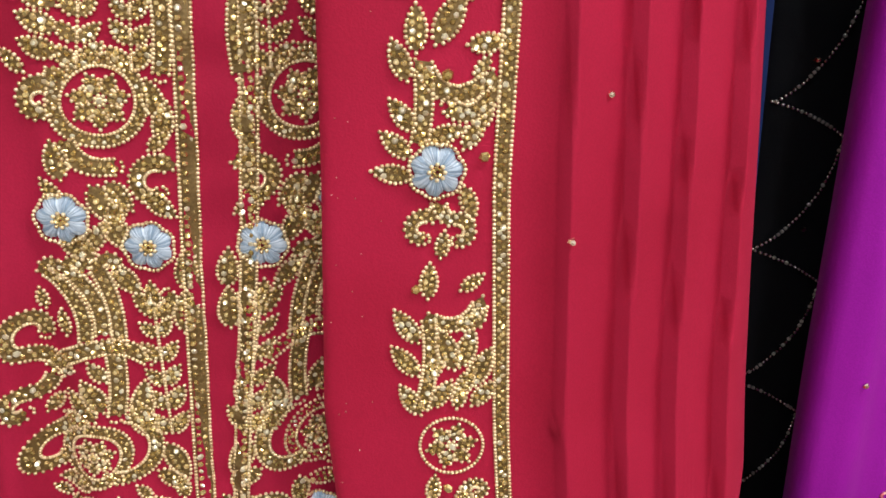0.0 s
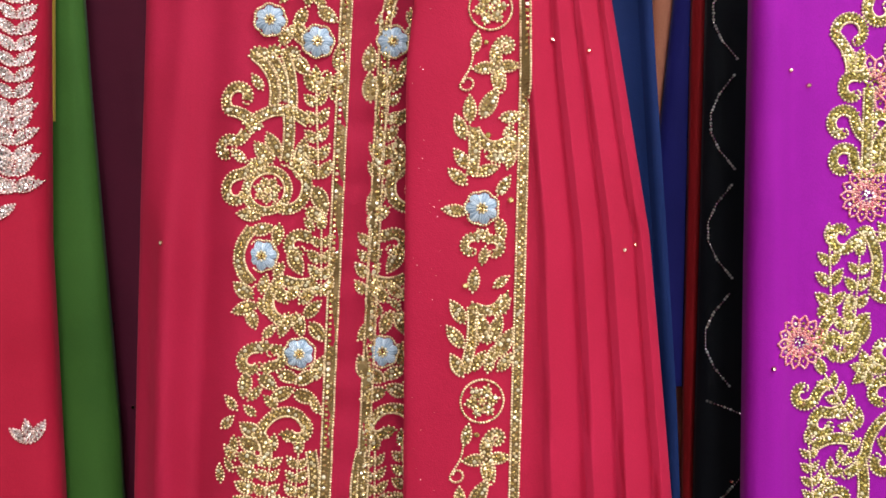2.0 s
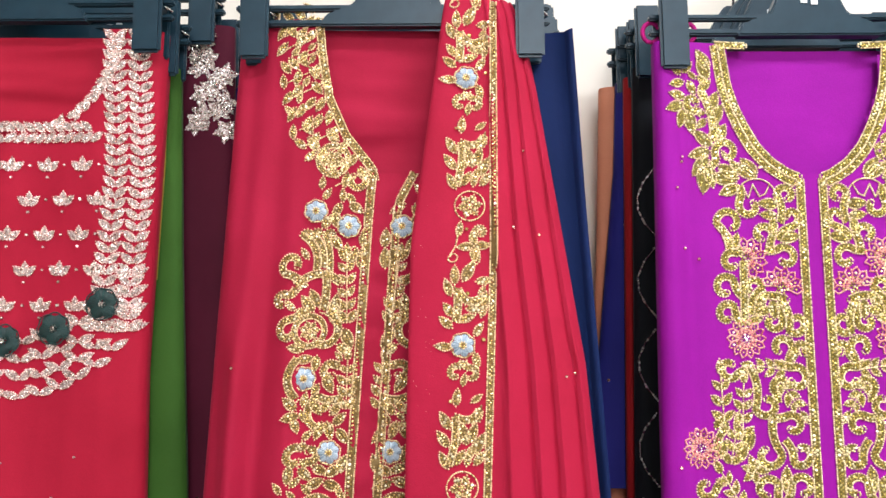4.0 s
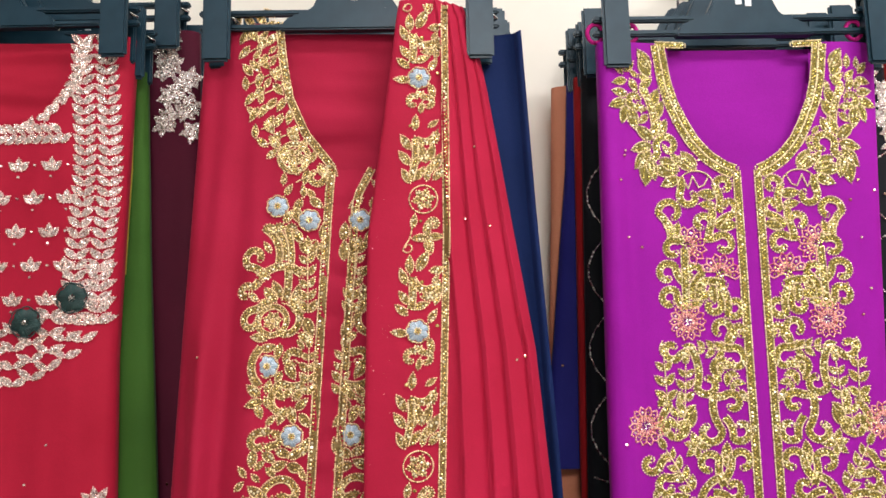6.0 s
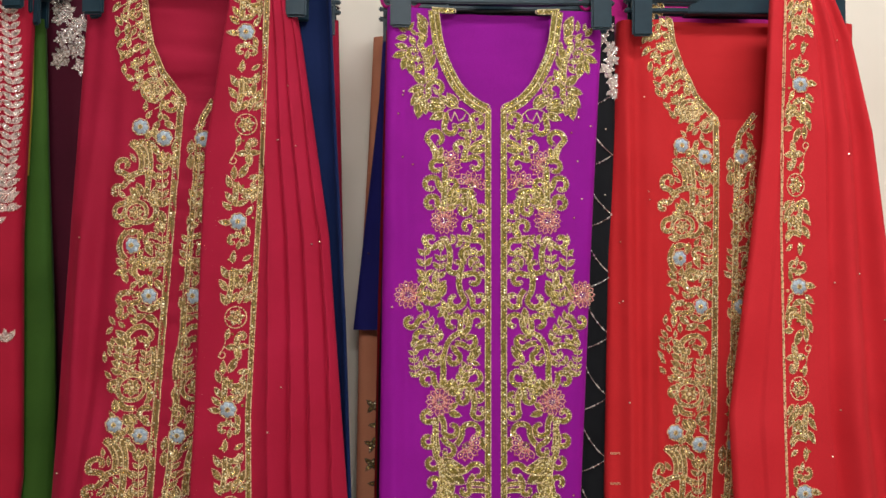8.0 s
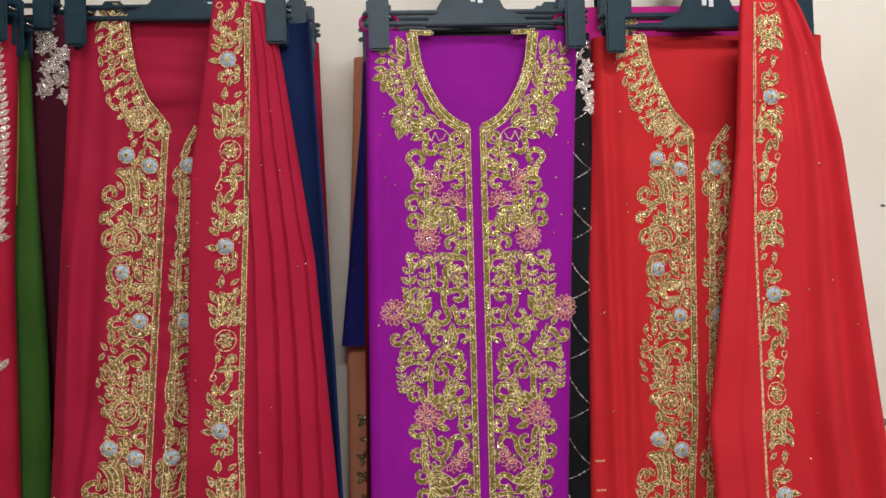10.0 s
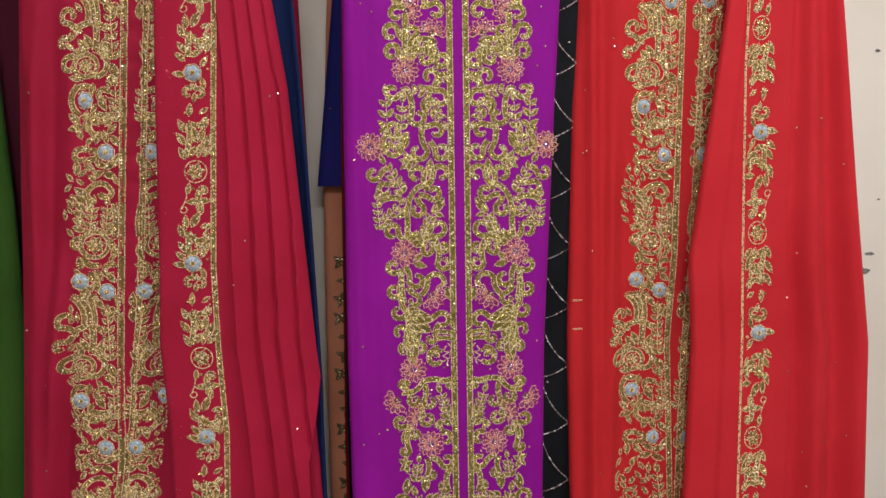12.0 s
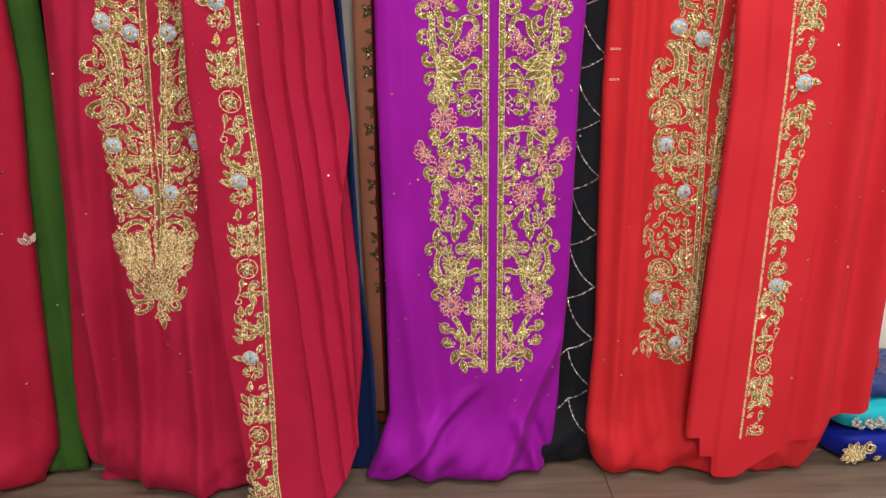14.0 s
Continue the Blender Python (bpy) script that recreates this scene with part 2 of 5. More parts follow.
# ---- cloth ----
class Cloth:
    """A hanging panel folded double: left and right edges by height, folds by a function of (u, x, z)."""

    def __init__(self, left, right, top, bottom, y, thick=0.02, folds=None, nu=64, nv=150, puddle=0.0, seed=1, hem=None):
        self.left, self.right = along(left), along(right)
        self.top, self.bottom, self.y, self.thick = top, bottom, y, thick
        self.folds, self.nu, self.nv, self.puddle, self.seed, self.hem = folds, nu, nv, puddle, seed, hem

    def front(self, x, z):
        l, r = float(self.left(z)), float(self.right(z))
        u = min(max((x - l) / (r - l), 0.0), 1.0)
        e = abs(2 * u - 1)
        y = self.y + self.thick * 0.5 * (1 - math.sqrt(max(0.0, 1 - e ** 10)))
        if self.folds:
            y += self.folds(u, x, z)
        if self.puddle:
            k = math.exp(-((z - 0.05) / 0.06) ** 2)
            y -= self.puddle * k * (0.7 + 0.9 * soft_noise(x + z * 0.9, z, self.seed + 5, 8, 4) + 0.35 * soft_noise(x - z, z, self.seed + 6, 22, 9)) * math.sqrt(max(0.0, 1 - e ** 4))
        return y

    def build(self, name, mat, parent, label="", cut=None):
        nu, nv = self.nu, self.nv
        verts, faces = [], []
        cols = nu + 1 + nu // 4 + 1
        extra = 3 if self.puddle else 0
        for j in range(nv + 1 + extra):
            v = min(j / nv, 1.0)
            for i in range(cols):
                on_front = i <= nu
                u = i / nu if on_front else 1 - (i - nu - 1) / (nu // 4)
                low = self.bottom if self.hem is None else self.hem(u)
                z = self.top + (low - self.top) * v
                l, r = float(self.left(z)), float(self.right(z))
                x = l + (r - l) * u
                if on_front:
                    y = self.front(x, z)
                else:
                    y = self.front(l if u < 0.5 else r, z) + self.thick * (0.5 + 0.5 * math.sqrt(max(0.0, 1 - abs(2 * u - 1) ** 6)))
                if j > nv:
                    k = (j - nv) / 3
                    y += (self.y + self.thick * 0.6 - y) * (0.25 + 0.75 * k)
                    z = max(0.0015, z - 0.010 * math.sin(k * 1.57))
                verts.append((x, y, z))
        for j in range(nv + extra):
            for i in range(cols):
                a, b = j * cols + i, j * cols + (i + 1) % cols
                f = (a, a + cols, b + cols, b)
                if cut and i < nu:
                    x = sum(verts[k][0] for k in f) / 4
                    z = sum(verts[k][2] for k in f) / 4
                    if cut(x, z):
                        continue
                faces.append(f)
        inv = parent.matrix_basis.inverted() if parent else Matrix()
        o = inv.translation
        ob = child(name, mesh_of(name, [(x + o.x, y + o.y, z + o.z) for x, y, z in verts], faces, [mat]), parent, label)
        return ob


# ---- beadwork ----
BEAD = 0.0022
ICO_V, ICO_F = [], []
_bm = bmesh.new()
bmesh.ops.create_icosphere(_bm, subdivisions=1, radius=1.0)
ICO_V = np.array([v.co[:] for v in _bm.verts])
ICO_F = np.array([[v.index for v in f.verts] for f in _bm.faces])
_bm.free()
HEX = [(math.cos(k * math.pi / 3), math.sin(k * math.pi / 3)) for k in range(6)]
GEM_V = np.array([(c, 0.0, s) for c, s in HEX] + [(0.62 * c, -0.55, 0.62 * s) for c, s in HEX] + [(0, -0.62, 0)])
GEM_F = np.array([t for k in range(6) for t in ((k, (k + 1) % 6, 6 + (k + 1) % 6), (k, 6 + (k + 1) % 6, 6 + k), (6 + k, 6 + (k + 1) % 6, 12))])


GROUND = {"gold_bead": GOLD_THREAD, "green_gold_bead": LIME_THREAD, "rose_silver_bead": SILVER_THREAD, "silver_bead": SILVER_THREAD}


class Stitch:
    """Collects beads and stones of one motif in the plane (x, z), then lays them on a cloth."""

    def __init__(self, place=None):
        self.beads, self.stones, self.ground = [], [], []
        self.place = place or (lambda x, z: (x, z))

    def bead(self, x, z, r=BEAD * 0.54):
        self.beads.append((*self.place(x, z), r))

    def stone(self, x, z, r=0.0016):
        self.stones.append((*self.place(x, z), r * random.uniform(0.85, 1.15)))

    def base(self, left, right):
        """Couched thread under the beads, between two edges."""
        self.ground.append(([self.place(x, z) for x, z in left], [self.place(x, z) for x, z in right]))

    def keep(self, test):
        self.beads = [b for b in self.beads if test(b[0], b[1])]
        self.stones = [b for b in self.stones if test(b[0], b[1])]
        self.ground = [(a, b) for a, b in self.ground if all(test(x, z) for x, z in (*a, *b))]

    def lay(self, name, surf, parent, mats, label="", local=False):
        o = Vector() if local else parent.matrix_basis.translation
        V, F, slots, base = [], [], [], 0
        for items, tv, tf, slot in ((self.beads, ICO_V, ICO_F, 0), (self.stones, GEM_V, GEM_F, 1)):
            if not items:
                continue
            a = np.array(items)
            ys = np.array([surf(x, z) for x, z, _ in items])
            rot = np.random.uniform(0, math.tau, len(a))
            tilt = np.random.normal(0, 0.28, (len(a), 2)) if slot else np.zeros((len(a), 2))
            c, s = np.cos(rot)[:, None], np.sin(rot)[:, None]
            tx = tv[None, :, 0] * c - tv[None, :, 2] * s
            tz = tv[None, :, 0] * s + tv[None, :, 2] * c
            ty = tv[None, :, 1] + tilt[:, :1] * tx + tilt[:, 1:] * tz
            r = a[:, 2][:, None]
            P = np.stack([a[:, 0][:, None] + tx * r - o.x, ys[:, None] + ty * r - r * (0.55 if slot else 0.75) - o.y, a[:, 1][:, None] + tz * r - o.z], -1)
            V.append(P.reshape(-1, 3))
            F.append((tf[None] + base + (np.arange(len(a)) * len(tv))[:, None, None]).reshape(-1, 3))
            slots += [slot] * (len(a) * len(tf))
            base += len(a) * len(tv)
        for a, b in self.ground:
            pts = [(x - o.x, surf(x, z) - 0.0007 - o.y, z - o.z) for x, z in (*a, *b)]
            n = len(a)
            V.append(np.array(pts))
            T = [t for k in range(n - 1) for t in ((k, k + 1, n + k + 1), (k, n + k + 1, n + k))]
            F.append(np.array(T) + base)
            slots += [2] * len(T)
            base += len(pts)
        if not V:
            return None
        V, F = np.concatenate(V), np.concatenate(F)
        me = bpy.data.meshes.new(name)
        me.vertices.add(len(V))
        me.vertices.foreach_set("co", V.ravel().astype(np.float32))
        me.loops.add(F.size)
        me.loops.foreach_set("vertex_index", F.ravel().astype(np.int32))
        me.polygons.add(len(F))
        me.polygons.foreach_set("loop_start", np.arange(0, F.size, 3, dtype=np.int32))
        me.polygons.foreach_set("material_index", np.array(slots, dtype=np.int32))
        me.polygons.foreach_set("use_smooth", np.array(slots) == 0)
        for m in (*mats, GROUND.get(mats[0].name, GOLD_THREAD)):
            me.materials.append(m)
        me.update(calc_edges=True)
        return child(name, me, parent, label)


def resample(pts, step):
    p = np.array(pts, float)
    d = np.r_[0, np.cumsum(np.hypot(*np.diff(p, axis=0).T))]
    n = max(2, int(round(d[-1] / step)) + 1)
    t = np.linspace(0, d[-1], n)
    return np.stack([np.interp(t, d, p[:, 0]), np.interp(t, d, p[:, 1])], 1)


def normals(q):
    d = np.gradient(q, axis=0)
    d /= np.maximum(np.hypot(d[:, 0], d[:, 1]), 1e-9)[:, None]
    return np.stack([-d[:, 1], d[:, 0]], 1)


def band(S, pts, w=0.0082, taper=0.0, cap=True):
    """Two rows of beads with a row of stones between."""
    q = resample(pts, BEAD)
    n = normals(q)
    k = np.linspace(0, 1, len(q))
    hw = w / 2 * (1 - taper * k)
    for s in (1, -1):
        for (x, z), (nx, nz), h in zip(q, n, hw):
            S.bead(x + s * nx * h, z + s * nz * h)
    if cap:
        (x, z), (nx, nz), h = q[-1], n[-1], hw[-1]
        for a in (-0.6, 0, 0.6):
            S.bead(x + nz * h * math.cos(a) + nx * h * math.sin(a), z - nx * h * math.cos(a) + nz * h * math.sin(a))
    e = np.stack([n[:, 0] * hw * 0.95, n[:, 1] * hw * 0.95], 1)
    S.base([tuple(p) for p in q + e], [tuple(p) for p in q - e])
    g = resample(pts, 0.0023)
    gn = normals(g)
    for i, ((x, z), (nx, nz)) in enumerate(zip(g, gn)):
        k = w * (1 - taper * i / len(g))
        side = 0.13 * k * (1 if i % 2 else -1)
        S.stone(x + nx * side, z + nz * side, min(0.0017, k * 0.22))


def row(S, pts, step=BEAD, r=BEAD * 0.54):
    for x, z in resample(pts, step):
        S.bead(x, z, r)


def leaf(S, x, z, l, a, w=0.0):
    w = w or l * 0.50
    c, s = math.cos(radians(a)), math.sin(radians(a))
    n = max(4, int(l / BEAD))
    for i in range(n + 1):
        t = i / n
        h = w / 2 * math.sin(math.pi * t ** 0.85) ** 0.8 if 0 < t < 1 else 0
        for sg in ((1, -1) if h > 0.0004 else (1,)):
            S.bead(x + c * l * t - s * h * sg, z + s * l * t + c * h * sg)
    S.base(*[[(x + c * l * t - s * h * sg, z + s * l * t + c * h * sg) for t, h in ((0.0, 0.0), (0.2, w * 0.34), (0.45, w * 0.46), (0.75, w * 0.32), (1.0, 0.0))] for sg in (1, -1)])
    m = max(2, int(l * 0.75 / 0.0019))
    for i in range(m):
        t = 0.16 + 0.66 * (i + 0.5) / m
        h = 0.17 * w * (1 if i % 2 else -1)
        S.stone(x + c * l * t - s * h, z + s * l * t + c * h, min(0.0017, w * 0.21))


def coil(x, z, r, a0, turn=1.4, sgn=1, tight=0.75):
    """Points of a spiral that winds in from the rim at angle a0."""
    k = 26
    return [(x + r * (1 - tight * i / k) * math.cos(radians(a0) + sgn * math.tau * turn * i / k),
             z + r * (1 - tight * i / k) * math.sin(radians(a0) + sgn * math.tau * turn * i / k)) for i in range(k + 1)]


def scroll(S, x, z, r, a0, sgn=1, w=0.0076, turn=0.86, tail=None):
    pts = coil(x, z, r * 1.12, a0, turn, sgn, 0.5)
    if tail:
        pts = bend(tail, pts[0], 0.18 * sgn) + pts
    band(S, pts, w, 0.2)


def bend(a, b, k):
    """A curve from a to b that bows sideways by k of its length."""
    (x0, z0), (x1, z1) = a, b
    mx, mz = (x0 + x1) / 2 - (z1 - z0) * k * 2, (z0 + z1) / 2 + (x1 - x0) * k * 2
    return [((1 - t) ** 2 * x0 + 2 * t * (1 - t) * mx + t * t * x1, (1 - t) ** 2 * z0 + 2 * t * (1 - t) * mz + t * t * z1) for t in (0, 0.2, 0.4, 0.6, 0.8, 1)][:]


def spray(S, x, z, l, a, n=5, leafl=0.016, spread=42, tip=True, curve=0.0):
    """A stem with pairs of leaves."""
    px, pz = x, z
    for i in range(n):
        b = a + curve * (i / n - 0.5)
        t = l / n
        for sg in (1, -1):
            leaf(S, px, pz, leafl * random.uniform(0.9, 1.1) * (1 - 0.25 * i / n), b + sg * (spread + random.uniform(-6, 6)))
        nx, nz = px + t * math.cos(radians(b)), pz + t * math.sin(radians(b))
        row(S, [(px, pz), (nx, nz)])
        px, pz = nx, nz
    if tip:
        leaf(S, px, pz, leafl, a + curve * 0.5)


def wheel(S, x, z, r, petals=7, rim=True):
    circle = [(x + r * math.cos(t), z + r * math.sin(t)) for t in np.linspace(0, math.tau, 40)]
    if rim:
        band(S, circle, 0.0058, cap=False)
    else:
        row(S, circle)
    inner = r - (0.005 if rim else 0.0025)
    for k in range(petals):
        leaf(S, x + 0.0025 * math.cos(k * math.tau / petals), z + 0.0025 * math.sin(k * math.tau / petals), inner - 0.003, k * 360 / petals + 12, inner * 0.55)
    S.stone(x, z, 0.0022)


def flower_meshes(name, mat_thread, r, lobes=7):
    """Satin-stitched petals: fine radial threads with a lobed rim."""
    verts, faces = [], []
    n = 84
    for k in range(n):
        a = k * math.tau / n
        rim = r * (0.80 + 0.20 * abs(math.cos(lobes * a / 2))) * random.uniform(0.95, 1.0)
        w = rim * math.tau / n * 0.62
        c, s = math.cos(a), math.sin(a)
        b = len(verts)
        y = random.uniform(-0.0003, 0.0003)
        for q, h, ww in ((r * 0.25, -0.0026, 0.35), (rim * 0.7, -0.0030 + y, 1.0), (rim, -0.0006, 1.0)):
            verts += [(q * c - ww * w * s, h + 0.0007, q * s + ww * w * c), (q * c, h, q * s), (q * c + ww * w * s, h + 0.0007, q * s - ww * w * c)]
        for j in (0, 3):
            faces += [(b + j, b + j + 1, b + j + 4, b + j + 3), (b + j + 1, b + j + 2, b + j + 5, b + j + 4)]
    return mesh_of(name, verts, faces, [mat_thread])


BLUE_FLOWER = flower_meshes("flower", THREAD, 0.0125)
DARK_ROSE = flower_meshes("rose", DARK_THREAD, 0.0175, 5)


def flower(x, z, surf, parent, mats, me=BLUE_FLOWER, r=0.0128, label="blue-grey satin-stitched flower with gold beads"):
    o = parent.matrix_basis.translation
    ob = child(me.name, me, parent, label)
    ob.matrix_basis = pose(x - o.x, surf(x, z) - 0.001 - o.y, z - o.z, 0, random.uniform(0, 50), 0)
    S = Stitch()
    lob = [(r * (0.93 + 0.1 * abs(math.cos(3.5 * t))) * math.cos(t), r * (0.93 + 0.1 * abs(math.cos(3.5 * t))) * math.sin(t)) for t in np.linspace(0, math.tau, 60)]
    row(S, lob)
    S.lay("bead_rim", lambda a, b: -0.0004, ob, mats, "", True)
    C = Stitch()
    for k in range(8):
        C.bead(0.0036 * math.cos(k * 0.785), 0.0036 * math.sin(k * 0.785))
    for k in range(5):
        C.stone(0.0018 * math.cos(k * 1.257), 0.0018 * math.sin(k * 1.257), 0.0014)
    C.lay("flower_centre", lambda a, b: -0.0026, ob, mats, "", True)
    return ob


def daisy(S, x, z, r=0.017, n=14, half=None, inner=0.006):
    """Pointed petals outlined in pink beads; half: the middle angle of a lotus that opens one way."""
    angs = [k * 360 / n for k in range(n)] if half is None else [half + (k - 3) * 27 for k in range(7)]
    for a in angs:
        c, s = math.cos(radians(a)), math.sin(radians(a))
        w = r * (0.17 if half is None else 0.2)
        pts = [(x + c * inner, z + s * inner)]
        for t, h in ((0.45, 0.7), (0.7, 1.0), (1.0, 0.0), (0.7, -1.0), (0.45, -0.7), (0.0, 0.0)):
            q = inner + (r - inner) * t
            pts.append((x + c * q - s * w * h, z + s * q + c * w * h))
        row(S, pts, 0.0019, 0.00115)
        for t in (0.35, 0.6):
            q = inner + (r - inner) * t
            S.stone(x + c * q, z + s * q, w * 0.36)


class Taken:
    """Remembers where beads lie, in cells, so that fillers keep clear of them."""

    def __init__(self, cell=0.0024):
        self.cell, self.cells = cell, set()

    def add(self, S):
        for x, z, _ in S.beads + S.stones:
            self.cells.add((int(x / self.cell), int(z / self.cell)))

    def free(self, pts):
        for x, z in pts:
            i, j = int(x / self.cell), int(z / self.cell)
            if (i, j) in self.cells:
                return False
        return True


def fill_leaves(taken, region, box, tries, seed, sizes=(0.020, 0.017, 0.014, 0.010)):
    """Leaves in the gaps between the drawn motifs, the largest first."""
    S = Stitch()
    rnd = random.Random(seed)
    x0, x1, z0, z1 = box
    for l in sizes:
        for _ in range(tries):
            x, z, a = rnd.uniform(x0, x1), rnd.uniform(z0, z1), rnd.choice((48, 132, 52, 128, 90)) + rnd.uniform(-9, 9)
            c, s = math.cos(radians(a)), math.sin(radians(a))
            w = l * 0.46
            probe = [(x + c * l * t - s * w / 2 * h, z + s * l * t + c * w / 2 * h) for t, h in ((0, 0), (0.25, 0.7), (0.25, -0.7), (0.5, 1), (0.5, -1), (0.75, 0.7), (0.75, -0.7), (1, 0), (0.5, 0))]
            if all(region(px, pz) for px, pz in probe) and taken.free(probe):
                T = Stitch()
                leaf(T, x, z, l, a, w)
                taken.add(T)
                S.beads += T.beads
                S.stones += T.stones
                S.ground += T.ground
    return S


def pieces(S, reach=0.0042):
    """The separate strokes of a motif, each as a Stitch of its own."""
    def cell(x, z):
        return (int(math.floor(x / reach)), int(math.floor(z / reach)))
    cells = {cell(b[0], b[1]) for b in S.beads + S.stones}
    label, k = {}, 0
    for c in sorted(cells):
        if c in label:
            continue
        stack = [c]
        label[c] = k
        while stack:
            i, j = stack.pop()
            for n in ((i + a, j + b) for a in (-1, 0, 1) for b in (-1, 0, 1)):
                if n in cells and n not in label:
                    label[n] = k
                    stack.append(n)
        k += 1
    out = [Stitch() for _ in range(k)]
    for b in S.beads:
        out[label[cell(b[0], b[1])]].beads.append(b)
    for b in S.stones:
        out[label[cell(b[0], b[1])]].stones.append(b)
    for a, b in S.ground:
        home = next((label[cell(x, z)] for x, z in (*a, *b) if cell(x, z) in label), None)
        if home is not None:
            out[home].ground.append((a, b))
    return out


# ---- hangers ----
def clip_hanger(x, y, z, span, label="black plastic clip hanger with two clamps"):
    """z: the bar's height; span: the distance between the clips."""
    h = thing("clip_hanger", x, y, z, label, "hanger", "clip hangers")
    w = span / 2
    bm = bmesh.new()
    box_bm(bm, -w - 0.025, w + 0.025, -0.005, 0.005, -0.008, -0.001, 0.002)
    box_bm(bm, -w - 0.025, w + 0.025, -0.005, 0.005, 0.010, 0.017, 0.002)
    for k in range(-2, 3):
        if abs(k) == 2:
            box_bm(bm, k * w * 0.5 - 0.004, k * w * 0.5 + 0.004, -0.004, 0.004, -0.002, 0.011, 0.001)
    part("bar", bm, PLASTIC, h, smooth=False)
    bm = bmesh.new()
    outline = [(-0.085, -0.010), (0.085, -0.010), (0.078, 0.004), (0.045, 0.018), (0.028, 0.055), (0.014, 0.075), (-0.014, 0.075), (-0.028, 0.055), (-0.045, 0.018), (-0.078, 0.004)]
    f = bm.faces.new([bm.verts.new((a, -0.008, b)) for a, b in outline])
    r = bmesh.ops.extrude_face_region(bm, geom=[f])
    bmesh.ops.translate(bm, vec=(0, 0.016, 0), verts=[v for v in r["geom"] if isinstance(v, bmesh.types.BMVert)])
    bmesh.ops.recalc_face_normals(bm, faces=bm.faces[:])
    bmesh.ops.bevel(bm, geom=bm.edges[:], offset=0.002, segments=2, affect="EDGES")
    part("body", bm, PLASTIC, h, smooth=False)
    bm = bmesh.new()
    box_bm(bm, -0.010, -0.002, -0.0092, -0.0078, 0.028, 0.040, 0.0004, 1)
    box_bm(bm, 0.002, 0.010, -0.0092, -0.0078, 0.026, 0.042, 0.0004, 1)
    part("printed_mark", bm, PRINT, h, "white printed mark", smooth=False)
    hook = [(0, 0, 0.07), (0, 0, 0.11)] + [(0.020 * math.cos(t) - 0.0, 0, 0.135 + 0.020 * math.sin(t)) for t in np.linspace(-1.4, 2.6, 12)]
    part("hook", tube_bm(bmesh.new(), hook, 0.0022), CHROME, h, "chrome hook")
    for s in (-1, 1):
        bm = bmesh.new()
        box_bm(bm, s * w - 0.0165, s * w + 0.0165, -0.021, -0.012, -0.053, 0.042, 0.0032, 2)
        clip = part("clip", bm, PLASTIC, h, smooth=False)
        bm = bmesh.new()
        box_bm(bm, s * w - 0.016, s * w + 0.016, 0.010, 0.017, -0.050, 0.020, 0.002, 2)
        box_bm(bm, s * w - 0.013, s * w + 0.013, -0.012, 0.011, -0.004, 0.012, 0.002, 1)
        part("clip_jaw", bm, PLASTIC, clip, smooth=False)
        part("spring", tube_bm(bmesh.new(), [(s * w + 0.017, -0.010, 0.004), (s * w + 0.022, 0, 0.004), (s * w + 0.017, 0.010, 0.004)], 0.002, 6), CHROME, clip, "chrome spring wire")
    return h


def rail_arm(x):
    a = thing("rail_arm", x, WALL_Y, 1.68, "straight chrome display arm fixed to the wall", "rail", "wall rail arms")
    part("arm", tube_bm(bmesh.new(), [(0, 0, 0), (0, -0.15, 0), (0, -0.31, 0)], 0.008, 12), CHROME, a)
    part("wall_plate", box_bm(bmesh.new(), -0.02, 0.02, -0.006, 0.0, -0.035, 0.035, 0.002), CHROME, a)
    part("end_stop", box_bm(bmesh.new(), -0.011, 0.011, -0.318, -0.31, -0.011, 0.022, 0.003), CHROME, a)


def scatter(S, n, x0, x1, z0, z1, seed, clear=None, r=0.0022):
    rnd = random.Random(seed)
    for _ in range(n):
        x, z = rnd.uniform(x0, x1), rnd.uniform(z0, z1)
        if clear is None or clear(x, z):
            S.stones.append((x, z, r))


def pleats(u, cuts, amp):
    """Overlapping knife pleats: each starts proud and slopes back."""
    for a, b in zip(cuts, cuts[1:]):
        if a <= u < b:
            t = (u - a) / (b - a)
            return -amp * (1 - t) ** 0.8 * min(1.0, t / 0.05) * (0.6 + 0.8 * (a * 7.3 % 1))
    return 0.0


def drape_folds(seed, amp=0.006, tilt=0.0, fx=16.0):
    def f(u, x, z):
        k = 0.35 + 0.9 * (1.5 - z) / 1.5
        n = soft_noise(x, z, seed, fx, 1.0)
        y = amp * k * (1.2 * n + 1.6 * abs(soft_noise(x, z, seed + 9, fx * 0.8, 0.7)) + 0.5 * soft_noise(x, z, seed + 3, fx * 2.4, 1.8))
        return y + tilt * (1.5 - z) / 1.5
    return f


def ridges(lines):
    """Long soft folds: each from (x, z) to (x, z), with its width and height."""
    def f(x, z):
        y = 0.0
        for x0, z0, x1, z1, w, h in lines:
            t = (z0 - z) / (z0 - z1)
            if -0.15 < t < 1.15:
                fade = max(0.0, min(1.0, (t + 0.15) / 0.3, (1.15 - t) / 0.15))
                d = (x - (x0 + (x1 - x0) * t)) / w
                y -= h * fade * (math.exp(-d * d) - 0.6 * math.exp(-(d - 1.6) ** 2))
        return y
    return f


GOLD, LIME, SILVER = [GOLD_BEAD, GOLD_STONE], [LIME_BEAD, LIME_STONE], [SILVER_BEAD, SILVER_STONE]
SPARKLE = [GOLD_BEAD, SEQUIN]


